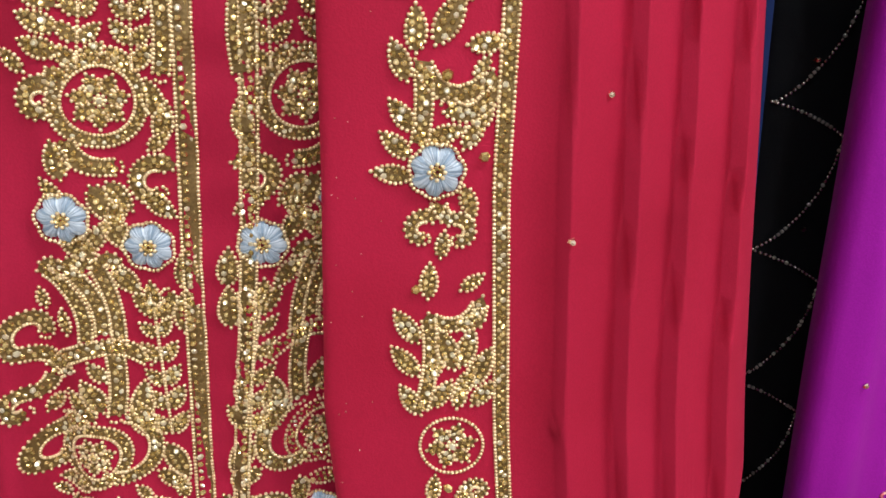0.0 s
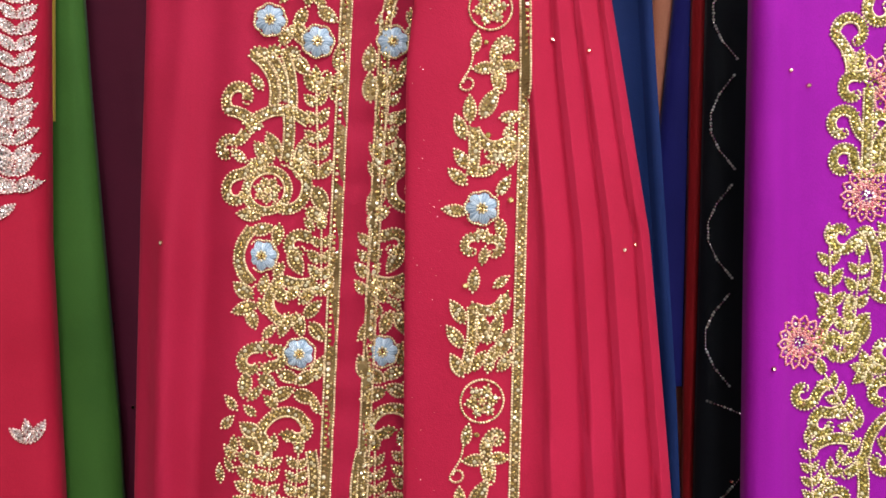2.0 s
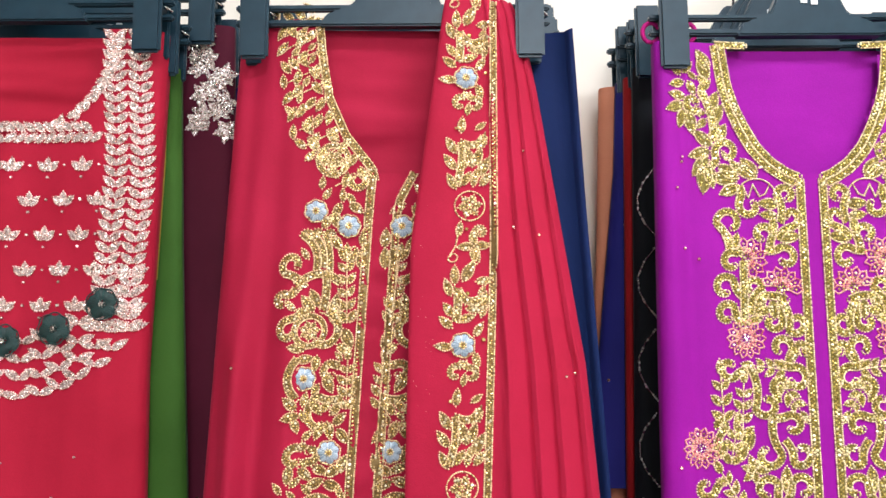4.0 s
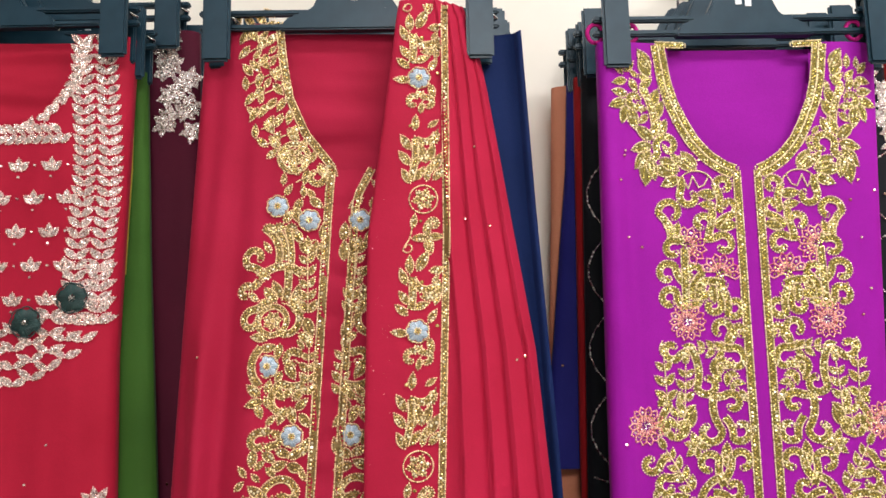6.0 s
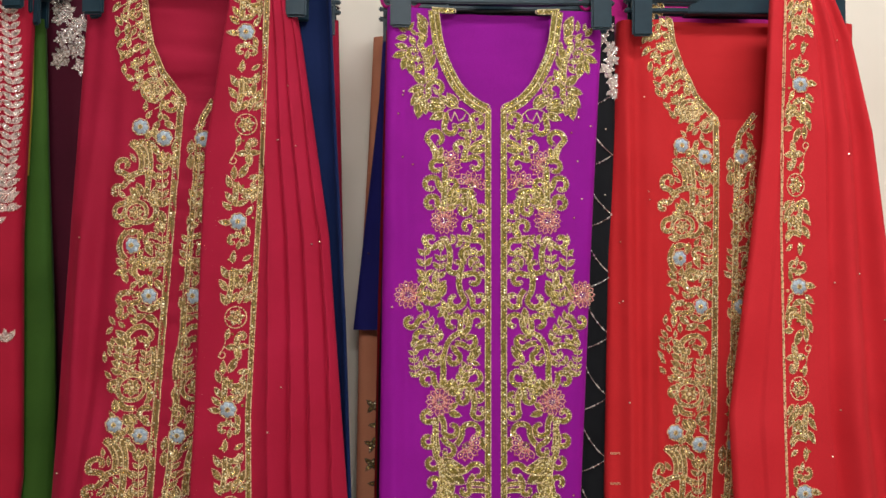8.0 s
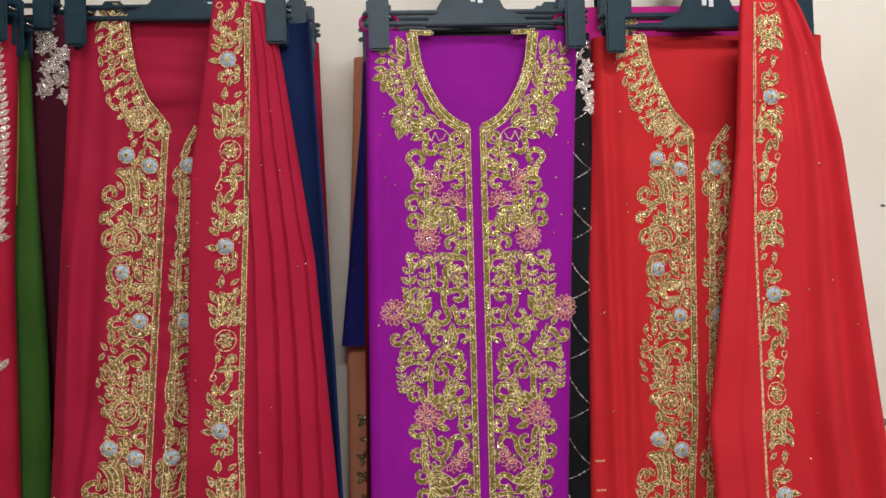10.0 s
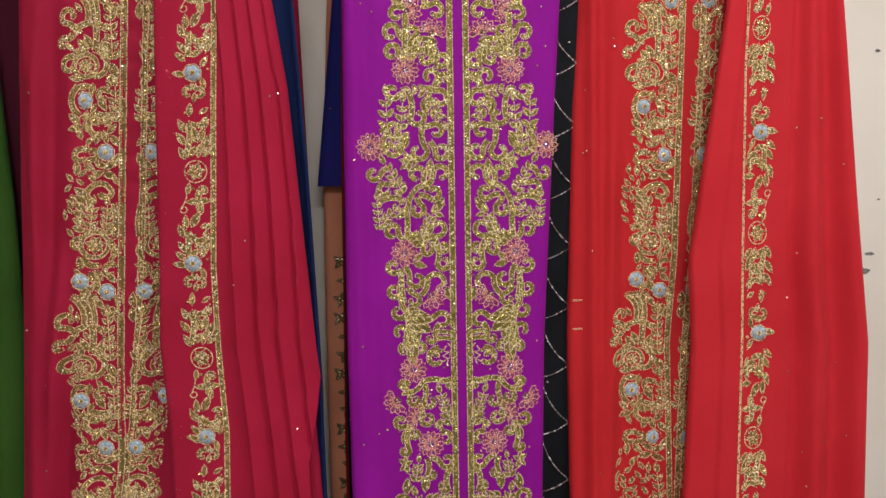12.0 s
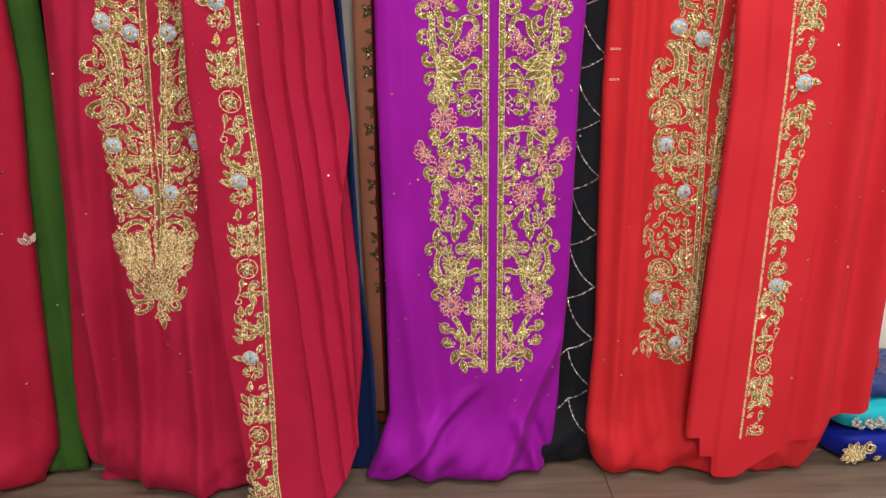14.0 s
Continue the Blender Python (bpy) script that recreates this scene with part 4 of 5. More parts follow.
# ---- purple kaftan ----
def purple_kaftan():
    g = thing("kaftan", 0.45, 0.0, 0.0, "purple crepe kaftan with green-gold beads and pink flowers, hanging from clips", "dress", "front gowns")
    soft = drape_folds(11, 0.005, 0.0, 11)
    folds = ridges(((0.298, 0.45, 0.335, 0.02, 0.020, 0.014), (0.560, 0.26, 0.470, 0.03, 0.018, 0.020), (0.40, 0.17, 0.27, 0.02, 0.016, 0.018),
                    (0.285, 1.40, 0.290, 0.60, 0.012, 0.005), (0.50, 0.12, 0.54, 0.01, 0.014, 0.014)))
    c = Cloth([(1.50, 0.276), (1.1, 0.270), (0.72, 0.266), (0.39, 0.268), (0.14, 0.266), (0.05, 0.236), (0.0, 0.214)],
              [(1.50, 0.628), (1.1, 0.606), (0.71, 0.588), (0.38, 0.584), (0.15, 0.574), (0.05, 0.566), (0.0, 0.55)],
              1.488, 0.012, 0.0, 0.03, lambda u, x, z: soft(u, x, z) + folds(x, z) - 0.022 * max(0.0, 1 - u / 0.3) ** 2, 90, 220, 0.035, 11)
    half = along([(1.331, 0.004), (1.338, 0.022), (1.35, 0.040), (1.368, 0.056), (1.39, 0.068), (1.415, 0.079), (1.44, 0.086), (1.50, 0.094)])
    c.build("body", PURPLE, g, cut=lambda x, z: z > 1.334 and abs(x - 0.45) < half(z) - 0.002)
    neck_panel(g, 0.34, 0.56, 1.31, 1.484, 0.014, PURPLE, 9, "plain back of the neckline", 0.12)

    # left half of the drawing, on two charts; every motif is laid again mirrored
    za = along([(0, 1.530), (212, 1.330), (403, 1.152), (536, 1.031), (717, 0.861), (882, 0.703)])
    zb = along([(0, 0.893), (35, 0.861), (380, 0.547), (580, 0.346), (700, 0.226), (720, 0.206)])
    kb = along([(0, 0.00080), (380, 0.00081), (700, 0.00086)])

    def p(a, b):
        return (a - 829.5 - 0.027 * (b - 212)) * 0.00091, float(za(b))

    def q(a, b):
        return (a - 880 + 0.004 * b) * float(kb(b)), float(zb(b))

    taken = Taken()

    def motif(name, draw, mats=LIME, label=""):
        state = random.getstate()
        for sg in (-1, 1):
            random.setstate(state)
            S = Stitch(lambda x, z: (0.45 - sg * x, z))
            draw(S)
            S.keep(lambda x, z: abs(x - 0.45) > 0.0072)
            taken.add(S)
            for piece in ([S] if "flower" in name or "lotus" in name else pieces(S)):
                piece.lay(name, c.front, g, mats, label)

    def neckline(S):
        pts = resample([(-float(half(z)), z) for z in np.linspace(1.486, 1.333, 30)] + [(-0.0125, 1.329)], 0.004)
        nn = normals(pts)
        for off in (0.004, 0.0125):
            band(S, [(x + off * (nx if nx < 0 else -nx), z + off * (nz if nx < 0 else -nz)) for (x, z), (nx, nz) in zip(pts[:-2], nn[:-2])], 0.0078)
        band(S, [(-0.0125, z) for z in np.linspace(1.327, 0.222, 60)], 0.0085)
        stroke(S, p, (712, 46), (750, 47), 0.0, 0.007)
    motif("neck_and_slit_border", neckline)

    def shoulder(S):
        hook(S, p, 681, 122, 10, 300, -1, (694, 136), 0.8)
        frond(S, p, (669, 114, 651, 111), (667, 124, 647, 131), (669, 132, 663, 151), (675, 135, 681, 159), (700, 96, 688, 88), (700, 88, 690, 64), (702, 76, 688, 56), (668, 96, 652, 100))
        frond(S, p, (698, 118, 690, 102), (704, 128, 713, 108), (697, 142, 687, 152), (707, 144, 719, 124), (692, 104, 704, 92), (664, 86, 654, 74), (676, 96, 684, 110))
        stroke(S, p, (692, 106), (708, 168), 0.08)
        frond(S, p, (702, 172, 683, 157), (700, 181, 677, 187), (698, 190, 681, 210), (697, 199, 693, 231), (700, 200, 706, 224), (706, 166, 714, 147), (714, 166, 723, 148))
        hook(S, p, 724, 181, 15, 215, -1, (704, 198), 0.8)
        frond(S, p, (739, 198, 761, 213), (735, 214, 705, 213), (737, 224, 716, 233), (716, 200, 738, 212), (740, 206, 730, 192), (760, 208, 744, 190))
    motif("shoulder_spray", shoulder)

    def arch(S):
        row(S, [p(761 + 25 * math.cos(t), 238 - 24 * math.sin(t)) for t in np.linspace(-0.2, 3.3, 24)])
        row(S, [p(745, 224), p(751, 238), p(757, 221), p(765, 236), p(772, 233), p(778, 221)])
        hook(S, p, 752, 248, 13, 150, 1, (740, 222))
        hook(S, p, 798, 234, 11, 180, -1, (790, 268))
        hook(S, p, 803, 262, 11, 280, 1, (786, 288))
        frond(S, p, (786, 246, 764, 244), (784, 260, 766, 258), (788, 286, 813, 285), (782, 278, 780, 262))
        hook(S, p, 768, 283, 12, 0, 1, (778, 306))
        hook(S, p, 795, 311, 13, 110, -1, (770, 302))
    motif("arch_scroll", arch)

    def c_scrolls(S):
        hook(S, p, 726, 268, 16, 185, -1, (726, 302))
        hook(S, p, 728, 316, 12, 60, 1, (742, 300))
        frond(S, p, (728, 298, 722, 280), (732, 298, 736, 282), (728, 292, 718, 288))
        stroke(S, p, (743, 316), (743, 392))
        hook(S, p, 719, 347, 14, 40, 1, (741, 358))
        hook(S, p, 721, 379, 13, 45, 1, (741, 392))
        hook(S, p, 754, 347, 11, 0, 1, (750, 378))
        frond(S, p, (748, 388, 764, 384), (752, 378, 768, 366), (760, 378, 776, 372), (778, 364, 780, 384), (758, 366, 772, 354))
        stroke(S, p, (764, 358), (794, 362), 0.1)
        hook(S, p, 778, 388, 11, 20, -1, (790, 362))
        hook(S, p, 806, 390, 13, 225, 1, (790, 366))
    motif("c_scroll", c_scrolls)

    def s_scrolls(S):
        hook(S, p, 787, 419, 13, 340, 1, (796, 444))
        hook(S, p, 812, 422, 8, 170, -1, (799, 432))
        hook(S, p, 804, 457, 14, 90, -1, (784, 438))
        spray(S, *p(790, 446), 0.034, 172, 3, 0.015, 42)
        hook(S, p, 788, 465, 13, 200, -1, (780, 484), 0.35)
        spray(S, *p(786, 462), 0.036, 302, 3, 0.016, 40)
        hook(S, p, 722, 444, 12, 300, -1, (746, 446))
        hook(S, p, 767, 488, 14, 200, 1, (746, 440))
        hook(S, p, 798, 512, 12, 120, -1, (772, 502))
        hook(S, p, 768, 547, 15, 5, -1, (774, 504))
        hook(S, p, 808, 546, 14, 225, 1, (788, 530))
    motif("s_scroll", s_scrolls)

    def leaf_column(S):
        spray(S, *p(714, 506), 0.050, 92, 3, 0.017, 46)
        spray(S, *p(737, 524), 0.056, 86, 4, 0.016, 44)
        spray(S, *p(722, 556), 0.040, 78, 3, 0.017, 46)
        frond(S, p, (740, 540, 748, 516), (732, 552, 740, 532), (706, 548, 716, 530))
        hook(S, p, 709, 512, 7, 330, 1, (704, 540))
        frond(S, p, (750, 564, 736, 560), (750, 562, 745, 548), (752, 563, 767, 565), (751, 567, 752, 579), (748, 567, 738, 575), (752, 561, 760, 550))
    motif("leaf_column", leaf_column)

    def vine(S):
        hook(S, p, 690, 583, 11, 330, -1, (714, 574))
        spray(S, *p(742, 616), 0.054, 121, 4, 0.017, 42)
        hook(S, p, 710, 611, 12, 100, 1, (728, 598))
        hook(S, p, 765, 586, 14, 20, 1, (784, 612))
        frond(S, p, (788, 582, 789, 561), (792, 590, 784, 574))
        hook(S, p, 808, 584, 14, 160, -1, (784, 604))
        band(S, bend(p(784, 600), p(752, 630), -0.15) + bend(p(752, 630), p(734, 656), 0.15)[1:], 0.0076)
        hook(S, p, 795, 616, 12, 250, 1, (770, 620))
        stroke(S, p, (700, 630), (738, 626), 0.12)
        spray(S, *p(702, 676), 0.046, 95, 4, 0.013, 46)
        spray(S, *p(710, 664), 0.036, 48, 3, 0.014, 42)
        hook(S, p, 766, 645, 12, 30, -1, (766, 624))
        stroke(S, p, (746, 640), (748, 690), 0.06)
        spray(S, *p(774, 698), 0.046, 66, 4, 0.018, 42)
        frond(S, p, (798, 646, 812, 626), (800, 652, 812, 656))
        hook(S, p, 803, 676, 15, 250, 1, (770, 700))
        hook(S, p, 723, 682, 13, 40, 1, (742, 696))
        frond(S, p, (752, 696, 750, 676), (756, 698, 764, 682), (760, 702, 784, 700))
    motif("vine_scroll", vine)

    def lower(S):
        hook(S, p, 783, 712, 10, 0, -1, (798, 692))
        hook(S, p, 813, 709, 9, 220, 1, (796, 696))
        hook(S, p, 815, 736, 12, 190, 1, (800, 704))
        frond(S, p, (764, 736, 782, 741), (764, 730, 776, 720))
        hook(S, p, 725, 740, 11, 280, -1, (744, 752))
        stroke(S, p, (740, 744), (744, 800), -0.04)
        hook(S, p, 727, 781, 12, 320, -1, (742, 764))
        hook(S, p, 735, 817, 13, 0, -1, (740, 792))
        hook(S, p, 767, 763, 14, 200, 1, (746, 740))
        hook(S, p, 804, 770, 19, 155, -1, (776, 788), 0.45)
        frond(S, p, (820, 779, 829, 799), (818, 768, 808, 776))
        hook(S, p, 762, 799, 11, 60, -1, (752, 776))
        frond(S, p, (748, 818, 778, 819), (752, 824, 794, 832), (752, 828, 790, 851), (752, 834, 774, 850), (752, 842, 764, 862), (762, 820, 780, 838), (754, 868, 766, 852))
        stroke(S, p, (748, 808), (753, 880), 0.04)
        hook(S, p, 813, 834, 15, 150, -1, (784, 832))
        hook(S, p, 738, 852, 12, 340, 1, (753, 884))
    motif("scroll_motif", lower)

    def fourth(S):
        hook(S, q, 764, 208, 12, 20, 1, (780, 232))
        hook(S, q, 797, 207, 11, 150, -1, (778, 232))
        frond(S, q, (782, 198, 796, 178), (780, 200, 776, 184))
        hook(S, q, 818, 190, 10, 40, -1, (836, 164))
        stroke(S, q, (828, 178), (862, 181), 0.05, 0.0066)
        stroke(S, q, (830, 190), (864, 192), 0.05, 0.0066)
        hook(S, q, 829, 226, 20, 80, 1, None, 0.62)
        row(S, [q(852, 200), q(858, 206), q(855, 222), q(848, 238)])
        row(S, [q(848, 205), q(842, 213), q(853, 216), q(841, 222), q(851, 228), q(838, 234)])
        hook(S, q, 830, 218, 7, 20, 1)
        band(S, bend(q(758, 286), q(800, 266), -0.2) + bend(q(800, 266), q(852, 270), 0.08)[1:], 0.0076)
        hook(S, q, 763, 272, 9, 190, -1, (770, 287))
        hook(S, q, 854, 274, 9, 90, -1, (830, 266))
        hook(S, q, 783, 301, 11, 170, 1, (774, 282))
        hook(S, q, 814, 305, 12, 170, 1, (800, 266))
        spray(S, *q(856, 348), 0.056, 108, 5, 0.016, 42)
        hook(S, q, 808, 336, 13, 200, 1, (792, 310))
        hook(S, q, 753, 339, 12, 280, -1, (774, 350))
        frond(S, q, (768, 356, 757, 377), (824, 350, 841, 342), (828, 354, 834, 338), (826, 346, 838, 356))
        hook(S, q, 761, 392, 9, 0, -1, (772, 348))
        hook(S, q, 783, 362, 9, 190, 1, (772, 350))
    motif("scroll_motif", fourth)

    def fifth(S):
        hook(S, q, 844, 374, 14, 130, -1, None, 0.6)
        hook(S, q, 846, 412, 14, 230, 1, (812, 404))
        frond(S, q, (762, 414, 750, 406), (762, 413, 762, 402), (763, 415, 774, 410), (763, 417, 768, 430), (760, 417, 752, 424))
        spray(S, *q(783, 444), 0.032, 82, 3, 0.014, 44)
        hook(S, q, 814, 434, 9, 190, 1, (806, 408))
        frond(S, q, (803, 440, 801, 462), (764, 462, 766, 440), (846, 430, 864, 426))
        hook(S, q, 841, 455, 11, 310, -1, (850, 426))
        hook(S, q, 754, 478, 15, 330, 1, (770, 522), 0.72)
        spray(S, *q(797, 524), 0.056, 102, 5, 0.018, 42)
        spray(S, *q(803, 477), 0.034, 6, 3, 0.014, 42)
        hook(S, q, 847, 486, 9, 70, -1, (836, 472))
        hook(S, q, 820, 503, 12, 200, -1, (808, 534), 0.5)
        band(S, bend(q(856, 476), q(818, 522), -0.18) + bend(q(818, 522), q(764, 534), 0.05)[1:], 0.0076)
        hook(S, q, 765, 518, 13, 300, -1, (792, 530))
        frond(S, q, (782, 534, 768, 546), (786, 534, 786, 552), (792, 534, 802, 544))
        hook(S, q, 848, 526, 13, 130, -1, (820, 520))
        stroke(S, q, (816, 526), (801, 558), 0.1)
        hook(S, q, 767, 561, 12, 40, 1, (792, 558))
        spray(S, *q(848, 604), 0.044, 91, 4, 0.016, 42)
        hook(S, q, 825, 588, 12, 100, -1, None, 0.5)
        hook(S, q, 856, 590, 8, 150, -1, (848, 606))
    motif("leaf_spray", fifth)

    def foot(S):
        band(S, bend(q(799, 602), q(816, 666), 0.12) + bend(q(816, 666), q(862, 701), 0.1)[1:], 0.0076)
        hook(S, q, 782, 620, 10, 310, -1, (798, 628))
        hook(S, q, 786, 648, 9, 310, -1, (800, 654))
        stroke(S, q, (802, 628), (832, 642), -0.34)
        hook(S, q, 847, 622, 12, 130, -1, (833, 648))
        frond(S, q, (812, 626, 818, 648), (806, 668, 796, 690), (816, 688, 823, 708), (808, 672, 829, 679), (822, 640, 812, 624))
        hook(S, q, 844, 687, 9, 250, 1, (828, 694))
    motif("foot_scroll", foot)

    PINK = [PINK_BEAD, GOLD_STONE]

    def bloom(x, z, r=0.0222, half_open=None):
        def ring(S):
            daisy(S, x, z, r, 14, half_open)
        motif("pink_flower" if half_open is None else "pink_lotus", ring, PINK, "pink bead-outlined flower")

        def heart(S):
            for k in range(14):
                t, rr = k * 2.4, 0.0018 * math.sqrt(k)
                S.stone(x + rr * math.cos(t), z + rr * math.sin(t), 0.0015)
        motif("flower_centre", heart, SILVER if half_open is None else LIME)
    for a, b in ((744, 408), (685, 538), (745, 718)):
        bloom(*p(a, b))
    for a, b in ((781, 245), (814, 383), (795, 580)):
        bloom(*q(a, b))
    for a, b, h in ((746, 312, 15), (789, 348, 75), (793, 790, 320)):
        bloom(*p(a, b), 0.024, h)
    for a, b, h in ((748, 300, 215), (790, 332, 160), (840, 650, 310)):
        bloom(*q(a, b), 0.023, h)
    wide = along([(1.48, 0.160), (1.40, 0.146), (1.335, 0.112)])
    fill_leaves(taken, lambda x, z: 1.338 < z < 1.472 and half(z) + 0.018 < abs(x - 0.45) < wide(z), (0.28, 0.62, 1.335, 1.475), 2500, 3, (0.017, 0.013)).lay("shoulder_filler_leaf", c.front, g, LIME)["kind"] = "stuff"
    S = Stitch()
    scatter(S, 170, 0.28, 0.62, 0.10, 1.46, 15, lambda x, z: c.left(z) + 0.012 < x < c.right(z) - 0.01 and not (abs(x - 0.45) < 0.02) and not (z > 1.33 and abs(x - 0.45) < half(z) + 0.01))
    S.lay("scattered_stones", c.front, g, [LIME_BEAD, SEQUIN])["kind"] = "stuff"
    for x0 in (0.276, 0.318, 0.598):
        loop = tube_bm(bmesh.new(), [(x0 - g.location.x + 0.010 * math.sin(t), 0.004, 1.492 + 0.012 * (1 - math.cos(t))) for t in np.linspace(0, math.tau, 14)], 0.0028, 6)
        part("hanging_loop", loop, MAGENTA, g, "bright pink cloth hanging loop")
    clip_hanger(0.4575, 0.0, 1.506, 0.321)


purple_kaftan()


# ---- orange-red kaftan ----
def orange_kaftan():
    g = thing("kaftan", 0.85, 0.02, 0.0, "orange-red crepe kaftan with gold beaded front, hanging from clips", "dress", "front gowns")
    soft = drape_folds(21, 0.013, -0.045)
    folds = ridges(((0.672, 1.44, 0.668, 0.15, 0.011, 0.012), (0.700, 1.05, 0.690, 0.05, 0.014, 0.010), (0.72, 0.25, 0.76, 0.01, 0.018, 0.012)))

    def base(u, x, z):
        return soft(u, x, z) + folds(x, z)
    c = Cloth([(1.50, 0.662), (1.1, 0.640), (0.71, 0.630), (0.28, 0.637), (0.09, 0.626), (0.03, 0.64), (0.0, 0.66)],
              [(1.50, 1.066), (1.29, 1.060), (0.70, 1.106), (0.40, 1.110), (0.10, 1.080), (0.0, 1.04)],
              1.488, 0.012, 0.035, 0.03, base, 96, 220, 0.03, 21)
    neck = [(0.745, 1.488), (0.750, 1.45), (0.764, 1.408), (0.786, 1.362), (0.822, 1.322)]
    nx = along([(z, x) for x, z in neck])
    c.build("body", ORANGE, g, cut=lambda x, z: z > 1.322 and nx(z) < x < 0.95)
    neck_panel(g, 0.72, 0.96, 1.30, 1.482, 0.05, ORANGE, 24, "smooth back of the neckline", 0.15)
    ll = along([(1.322, 0.822), (1.25, 0.822), (0.84, 0.808), (0.70, 0.796), (0.28, 0.802), (0.2, 0.80)])
    lr = along([(1.329, 0.886), (1.29, 0.856), (0.84, 0.836), (0.70, 0.824), (0.28, 0.806), (0.2, 0.80)])

    def show(sgn, x, z):
        return z > 0.225 and x < 0.905 and (sgn > 0 or x < 0.87 + 0.03 * (z - 0.7)) and not (sgn < 0 and z < 0.45)
    gown_beadwork(g, c.front, ll, lr, neck, GOLD, ((1.276, 0, 1), (0.805, 0, 0.62), (0.532, 0.1, 0.62)), show, {"left": (1.322, 0.235), "right": (1.329, 0.285)},
                  lambda z: 0.080 + 0.016 * math.sin((1.274 - z) / 0.475 * math.tau * 2 - 0.9) + 0.006 * math.sin(z * 210))
    S = Stitch()
    scatter(S, 46, 0.64, 0.80, 0.05, 1.46, 25, lambda x, z: c.left(z) + 0.012 < x < ll(z) - 0.11)
    S.lay("scattered_stones", c.front, g, SPARKLE)["kind"] = "stuff"
    # side vent tied with two short bead rows
    for z in (0.724, 0.772):
        S = Stitch()
        for d in (0.0, 0.002):
            row(S, [(0.638, z + d), (0.652, z + d)], 0.002, 0.0009)
        S.lay("side_tie", c.front, g, GOLD)

    s = thing("scarf", 0.95, -0.02, 0.0, "orange-red chiffon scarf with gold beaded border, draped over the hanger", "scarf", "draped scarves")
    cuts = (0.0, 0.16, 0.32, 0.55, 0.70, 0.84, 1.001)

    def sf(u, x, z):
        y = -0.012 * (1.5 - z) - 0.012
        k = min(1.0, 0.3 + (1.52 - z))
        if u < 0.32:
            y += pleats(u, cuts, 0.008) * k
        elif u > 0.55:
            y += 0.013 * k * math.sin((u - 0.55) * 26 + 2 * soft_noise(x, z, 27, 3, 1)) + 0.01 * (u - 0.55)
        return y + 0.005 * soft_noise(x, z, 26, 16, 1.2)
    sc = Cloth([(1.54, 0.894), (1.51, 0.890), (1.28, 0.874), (0.84, 0.812), (0.71, 0.818), (0.40, 0.806), (0.112, 0.795), (0.0, 0.795)],
               [(1.54, 0.976), (1.51, 0.992), (1.44, 1.020), (1.29, 1.050), (0.70, 1.112), (0.12, 1.115), (0.0, 1.115)],
               1.53, 0.06, -0.022, 0.012, sf, 90, 180, 0.0, 26,
               hem=lambda u: (0.10 if u < 0.07 else 0.062 if u < 0.15 else 0.024) + (0.0 if u < 0.3 else 0.135 * (u - 0.3) / 0.7) + 0.003 * math.sin(u * 17))
    sc.build("cloth", ORANGE_SCARF, s)
    gl = along([(1.54, 0.914), (1.51, 0.912), (1.14, 0.896), (0.707, 0.898), (0.110, 0.890), (0.0, 0.89)])
    S = Stitch()
    row(S, [(float(gl(z)), z) for z in np.linspace(1.52, 0.10, 90)], 0.0021)
    row(S, [(float(gl(z)) - 0.0022, z) for z in np.linspace(1.52, 0.10, 90)], 0.0021)
    S.lay("border_line", sc.front, s, GOLD)
    taken = Taken()
    for z0 in (1.364, 1.043, 0.724, 0.391, 0.085):
        # hung upside down: the drawing runs upwards and to the other side of its line
        S = Stitch(lambda x, d, z0=z0: (float(gl(max(0.0, z0 - d))) - x * 0.86, z0 - d * 1.1))

        def bloom(x, d, z0=z0):
            if 0.1 < z0 < 1.5:
                flower(float(gl(z0)) - x * 0.86, z0, sc.front, s, GOLD)
        scarf_repeat(S, bloom)
        S.keep(lambda x, z: 0.105 < z < 1.52)
        taken.add(S)
        D = Stitch()
        for rr in (0.003, 0.006, 0.009, 0.012):
            D.beads += [(float(gl(z0)) + 0.026 + rr * math.cos(t), z0 + rr * math.sin(t), 0) for t in np.linspace(0, 6.28, 24)]
        taken.add(D)
        S.lay("vine_motif", sc.front, s, GOLD)

    S = Stitch()
    scatter(S, 22, 0.95, 1.09, 0.2, 1.45, 28, lambda x, z: gl(z) + 0.07 < x < sc.right(z) - 0.01)
    S.lay("scattered_stones", sc.front, s, SPARKLE)["kind"] = "stuff"
    clip_hanger(0.855, 0.032, 1.506, 0.324)


orange_kaftan()


